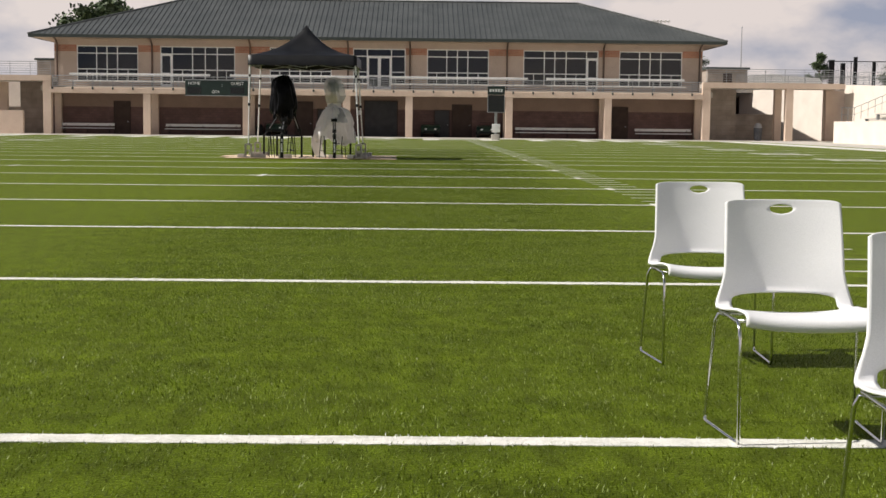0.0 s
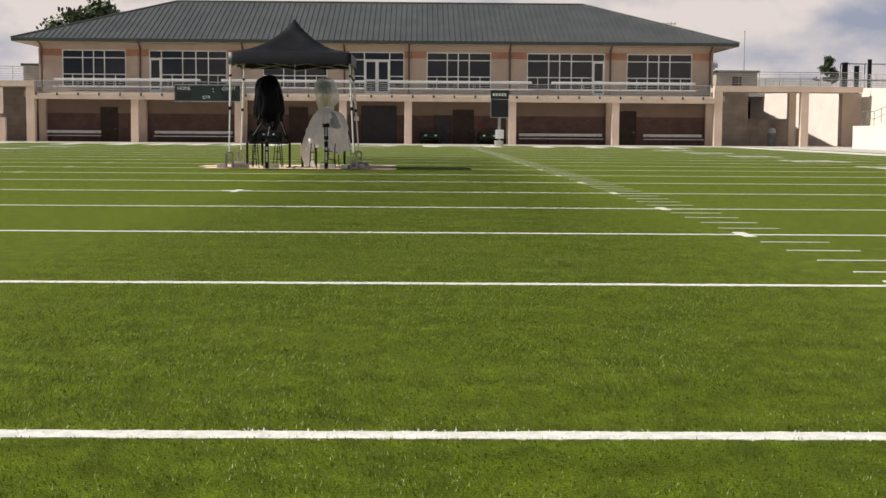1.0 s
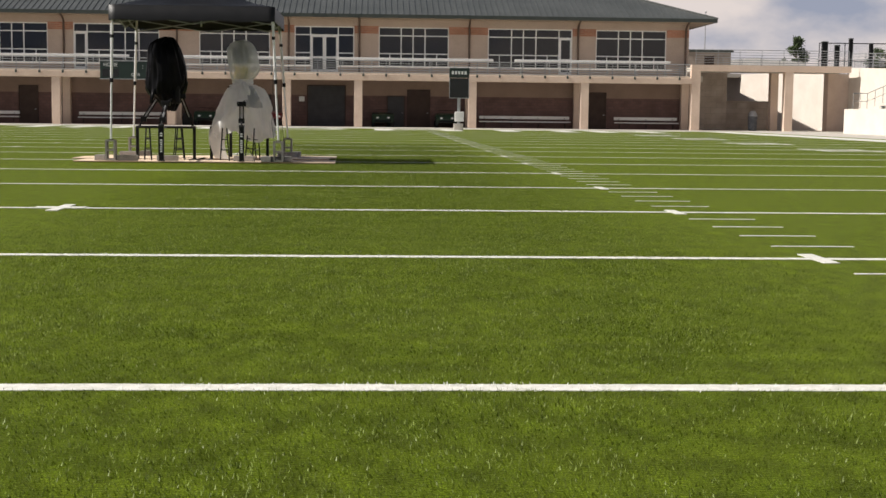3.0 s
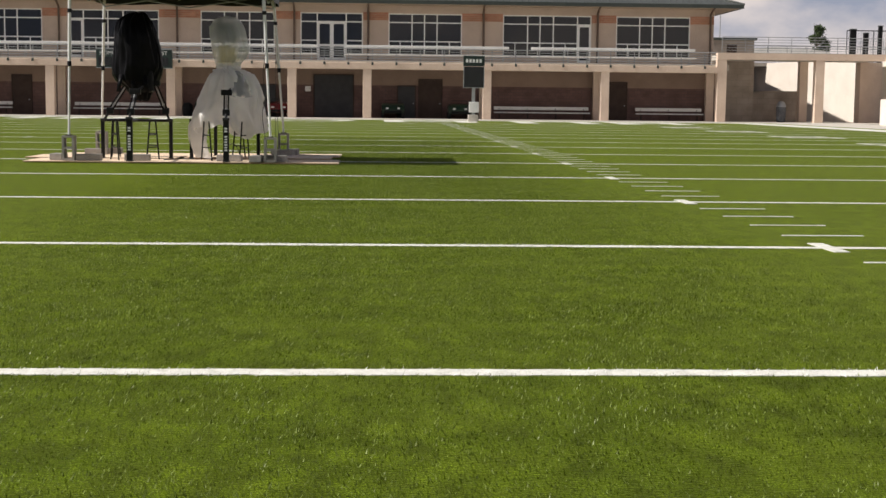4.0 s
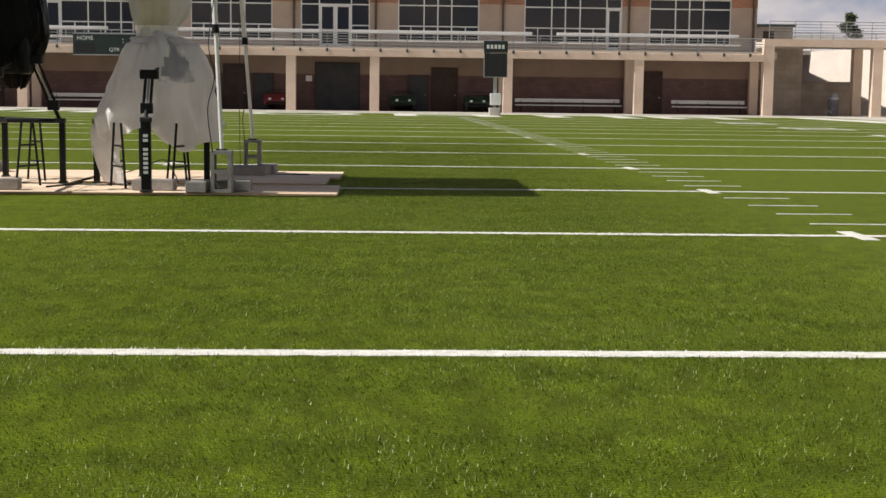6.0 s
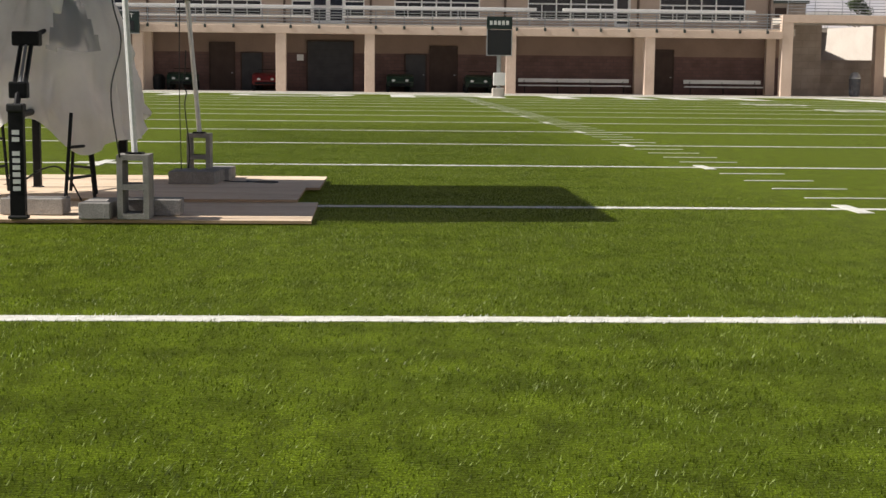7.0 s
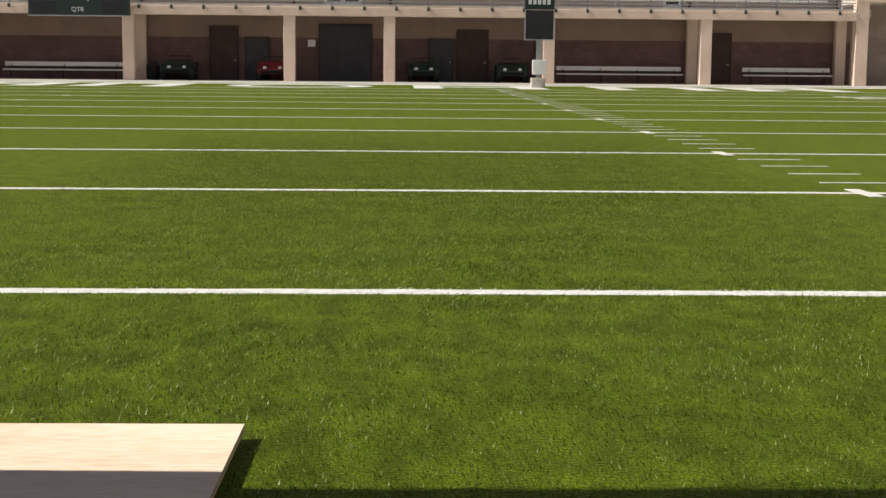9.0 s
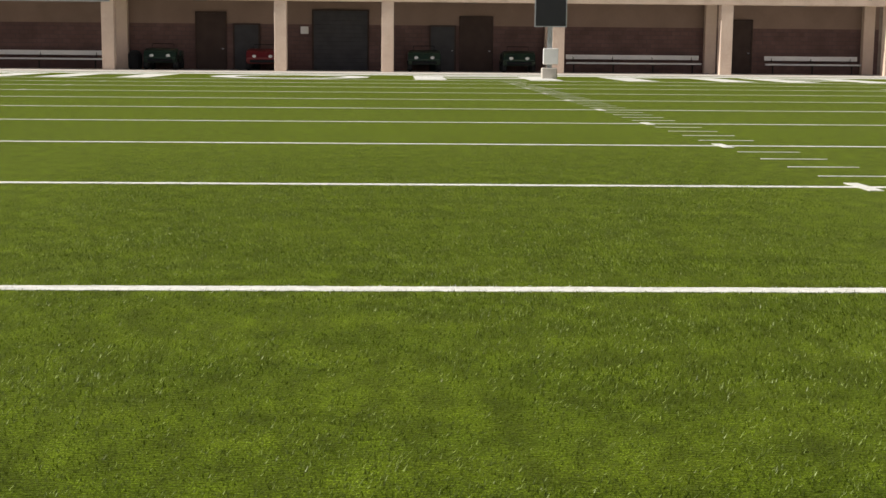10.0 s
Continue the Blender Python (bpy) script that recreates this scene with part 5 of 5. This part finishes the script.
rings = [(2.40, 0.03, 0.03, 0.22, 0), (2.385, 0.12, 0.13, 0.21, 0), (2.34, 0.18, 0.18, 0.18, 0), (2.27, 0.25, 0.25, 0.15, 0), (2.16, 0.30, 0.31, 0.16, 0), (2.04, 0.335, 0.35, 0.17, 0), (1.88, 0.375, 0.37, 0.19, 0), (1.70, 0.395, 0.38, 0.21, 0), (1.52, 0.405, 0.37, 0.20, 0), (1.40, 0.39, 0.35, 0.18, 0), (1.30, 0.34, 0.31, 0.18, -0.02), (1.20, 0.24, 0.23, 0.22, -0.04), (1.08, 0.17, 0.17, 0.25, -0.05), (0.98, 0.11, 0.10, 0.27, -0.05)]
dense = []
for a, b in zip(rings, rings[1:]):
    for s in range(5):
        dense.append(tuple(p + (q - p) * s / 5 for p, q in zip(a, b)))
dense.append(rings[-1])
bm, rows = lathe([(z - TOP, rx, ry, cx - 0.25, cy) for z, rx, ry, cx, cy in dense], 96, wob=folds(3.0, 0.16, 5, 0.03))
bm.faces.new(rows[0])
cov = part("cover", bm, BLACKPLASTIC, cam1, "glossy creased black plastic sheeting", smooth=True)
cov.modifiers.new("thickness", "SOLIDIFY").thickness = 0.004
for x, dx in ((-0.26, -0.03), (-0.10, 0.03), (0.10, 0.03)):
    strip = bmesh.new()
    pts = [(x, -0.30, 1.36), (x + dx, -0.34, 1.20), (x + dx * 1.6, -0.32, 1.08)]
    a = [strip.verts.new(Vector(p) + Vector((-0.035, 0, 0))) for p in pts]
    b = [strip.verts.new(Vector(p) + Vector((0.035, -0.02, 0))) for p in pts]
    for i in range(2):
        strip.faces.new((a[i], b[i], b[i + 1], a[i + 1]))
    fl = part("flap", strip, BLACKPLASTIC, cam1, "loose hanging end of black sheeting", smooth=True)
    fl.modifiers.new("thickness", "SOLIDIFY").thickness = 0.003

cam2 = thing("sheeted_camera", "camera on tripod wrapped in milky translucent plastic sheeting", "covered camera", at=(-5.62, 36.55, TOP))
tripod(cam2, (0.08, -0.12, 1.10), 1.32, (0.08, -1.26))
part("camera_body", box(-0.19, 0.13, -0.20, 0.20, 1.90, 2.22, 0.06), BLACKSTEEL, cam2, "dark camera body dimly seen through the sheeting")
part("camera_padding", box(-0.16, 0.10, -0.17, 0.17, 1.58, 1.86, 0.05), material("yellow_pad", (0.55, 0.42, 0.14), (0.62, 0.48, 0.18), rough=0.7), cam2, "yellowish padding dimly seen through the sheeting")
rings = [(2.46, 0.03, 0.03, 0.09, 0), (2.445, 0.12, 0.12, 0.09, 0), (2.39, 0.21, 0.21, 0.08, 0), (2.28, 0.275, 0.27, 0.08, 0), (2.10, 0.30, 0.30, 0.11, 0), (1.92, 0.315, 0.31, 0.14, 0), (1.80, 0.28, 0.28, 0.13, 0), (1.70, 0.215, 0.21, 0.10, 0), (1.64, 0.19, 0.19, 0.10, 0), (1.58, 0.22, 0.21, 0.10, 0), (1.48, 0.33, 0.32, 0.11, 0), (1.36, 0.43, 0.40, 0.12, 0), (1.20, 0.51, 0.47, 0.125, 0), (1.04, 0.575, 0.53, 0.12, 0), (0.86, 0.62, 0.56, 0.09, 0), (0.70, 0.645, 0.58, 0.08, 0), (0.56, 0.65, 0.58, 0.09, 0), (0.50, 0.65, 0.58, 0.09, 0)]
dense = []
for a, b in zip(rings, rings[1:]):
    for s in range(5):
        dense.append(tuple(p + (q - p) * s / 5 for p, q in zip(a, b)))
dense.append(rings[-1])
base_f = folds(8.0, 0.21, 6, 0.0)


def skirt(z, a):
    w, dz = base_f(z, a)
    low = max(0.0, min(1.0, (1.2 - z) / 0.7))
    tied = max(0.0, 1 - abs(z - 1.52) / 0.75)
    pleat = abs(math.sin(5.5 * a + 1.3 * math.sin(2 * a) + 0.6 * z)) + 0.5 * abs(math.sin(9.5 * a + 0.8 + z))
    return 1 + (w - 1) * (0.5 + 0.9 * low) + 0.17 * tied * (pleat - 0.95), low * (0.10 * math.sin(3 * a + 1.0) + 0.05 * math.sin(7 * a))


bm, rows = lathe([(z - TOP - (0.09 if z > 1.55 else 0.04 if z > 1.45 else 0.0), rx * 0.94, ry * 0.96, cx - (0.11 if z > 1.5 else 0.075), cy) for z, rx, ry, cx, cy in dense], 120, wob=skirt)
bm.faces.new(rows[0])
cov = part("cover", bm, [FILM, FILM_THIN], cam2, "milky creased plastic sheeting tied at the neck", smooth=True)
for f in cov.data.polygons:
    gap = abs(math.degrees(math.atan2(f.center.y, f.center.x - 0.03)) + 62) < 9 + 30 * (1.45 - f.center.z)
    f.material_index = 1 if f.center.z > 1.58 or (1.02 < f.center.z < 1.45 and gap) else 0
strap = bmesh.new()
add_tube(strap, [(0.02, -0.12, 1.46), (0.09, -0.17, 1.36), (0.18, -0.24, 1.22), (0.22, -0.28, 1.05)], [0.05, 0.08, 0.10, 0.05], 10)
part("carry_bag", strap, BLACKSTEEL, cam2, "dark bag dimly seen through the sheeting", smooth=True)
bm = bmesh.new()
prev = None
for i in range(9):
    t = i / 8
    row = [bm.verts.new((-0.56 + 0.08 * t - 0.08 * math.sin(3 * t) + u * (0.20 - 0.05 * t) + 0.1, -0.22 - 0.20 * u + 0.05 * math.sin(6 * u + 3 * t) - 0.06 * t, 0.60 - 0.58 * t)) for u in (-1, -0.6, -0.2, 0.2, 0.6, 1)]
    if prev:
        for k in range(5):
            bm.faces.new((prev[k], prev[k + 1], row[k + 1], row[k]))
    prev = row
part("trailing_sheet", bm, FILM, cam2, "loose sheeting trailing to the floor", smooth=True)
knot = bmesh.new()
add_tube(knot, [(0.185 * math.cos(a) - 0.01, 0.19 * math.sin(a), 1.51 + 0.02 * math.sin(2 * a)) for a in [2 * math.pi * k / 20 for k in range(21)]], 0.028, 6)
add_tube(knot, [(0.02, -0.20, 1.51), (0.07, -0.27, 1.44), (0.12, -0.36, 1.34), (0.15, -0.41, 1.26)], [0.03, 0.05, 0.055, 0.02], 8)
part("tie", knot, FILM, cam2, "twisted plastic tie with a hanging end", smooth=True)
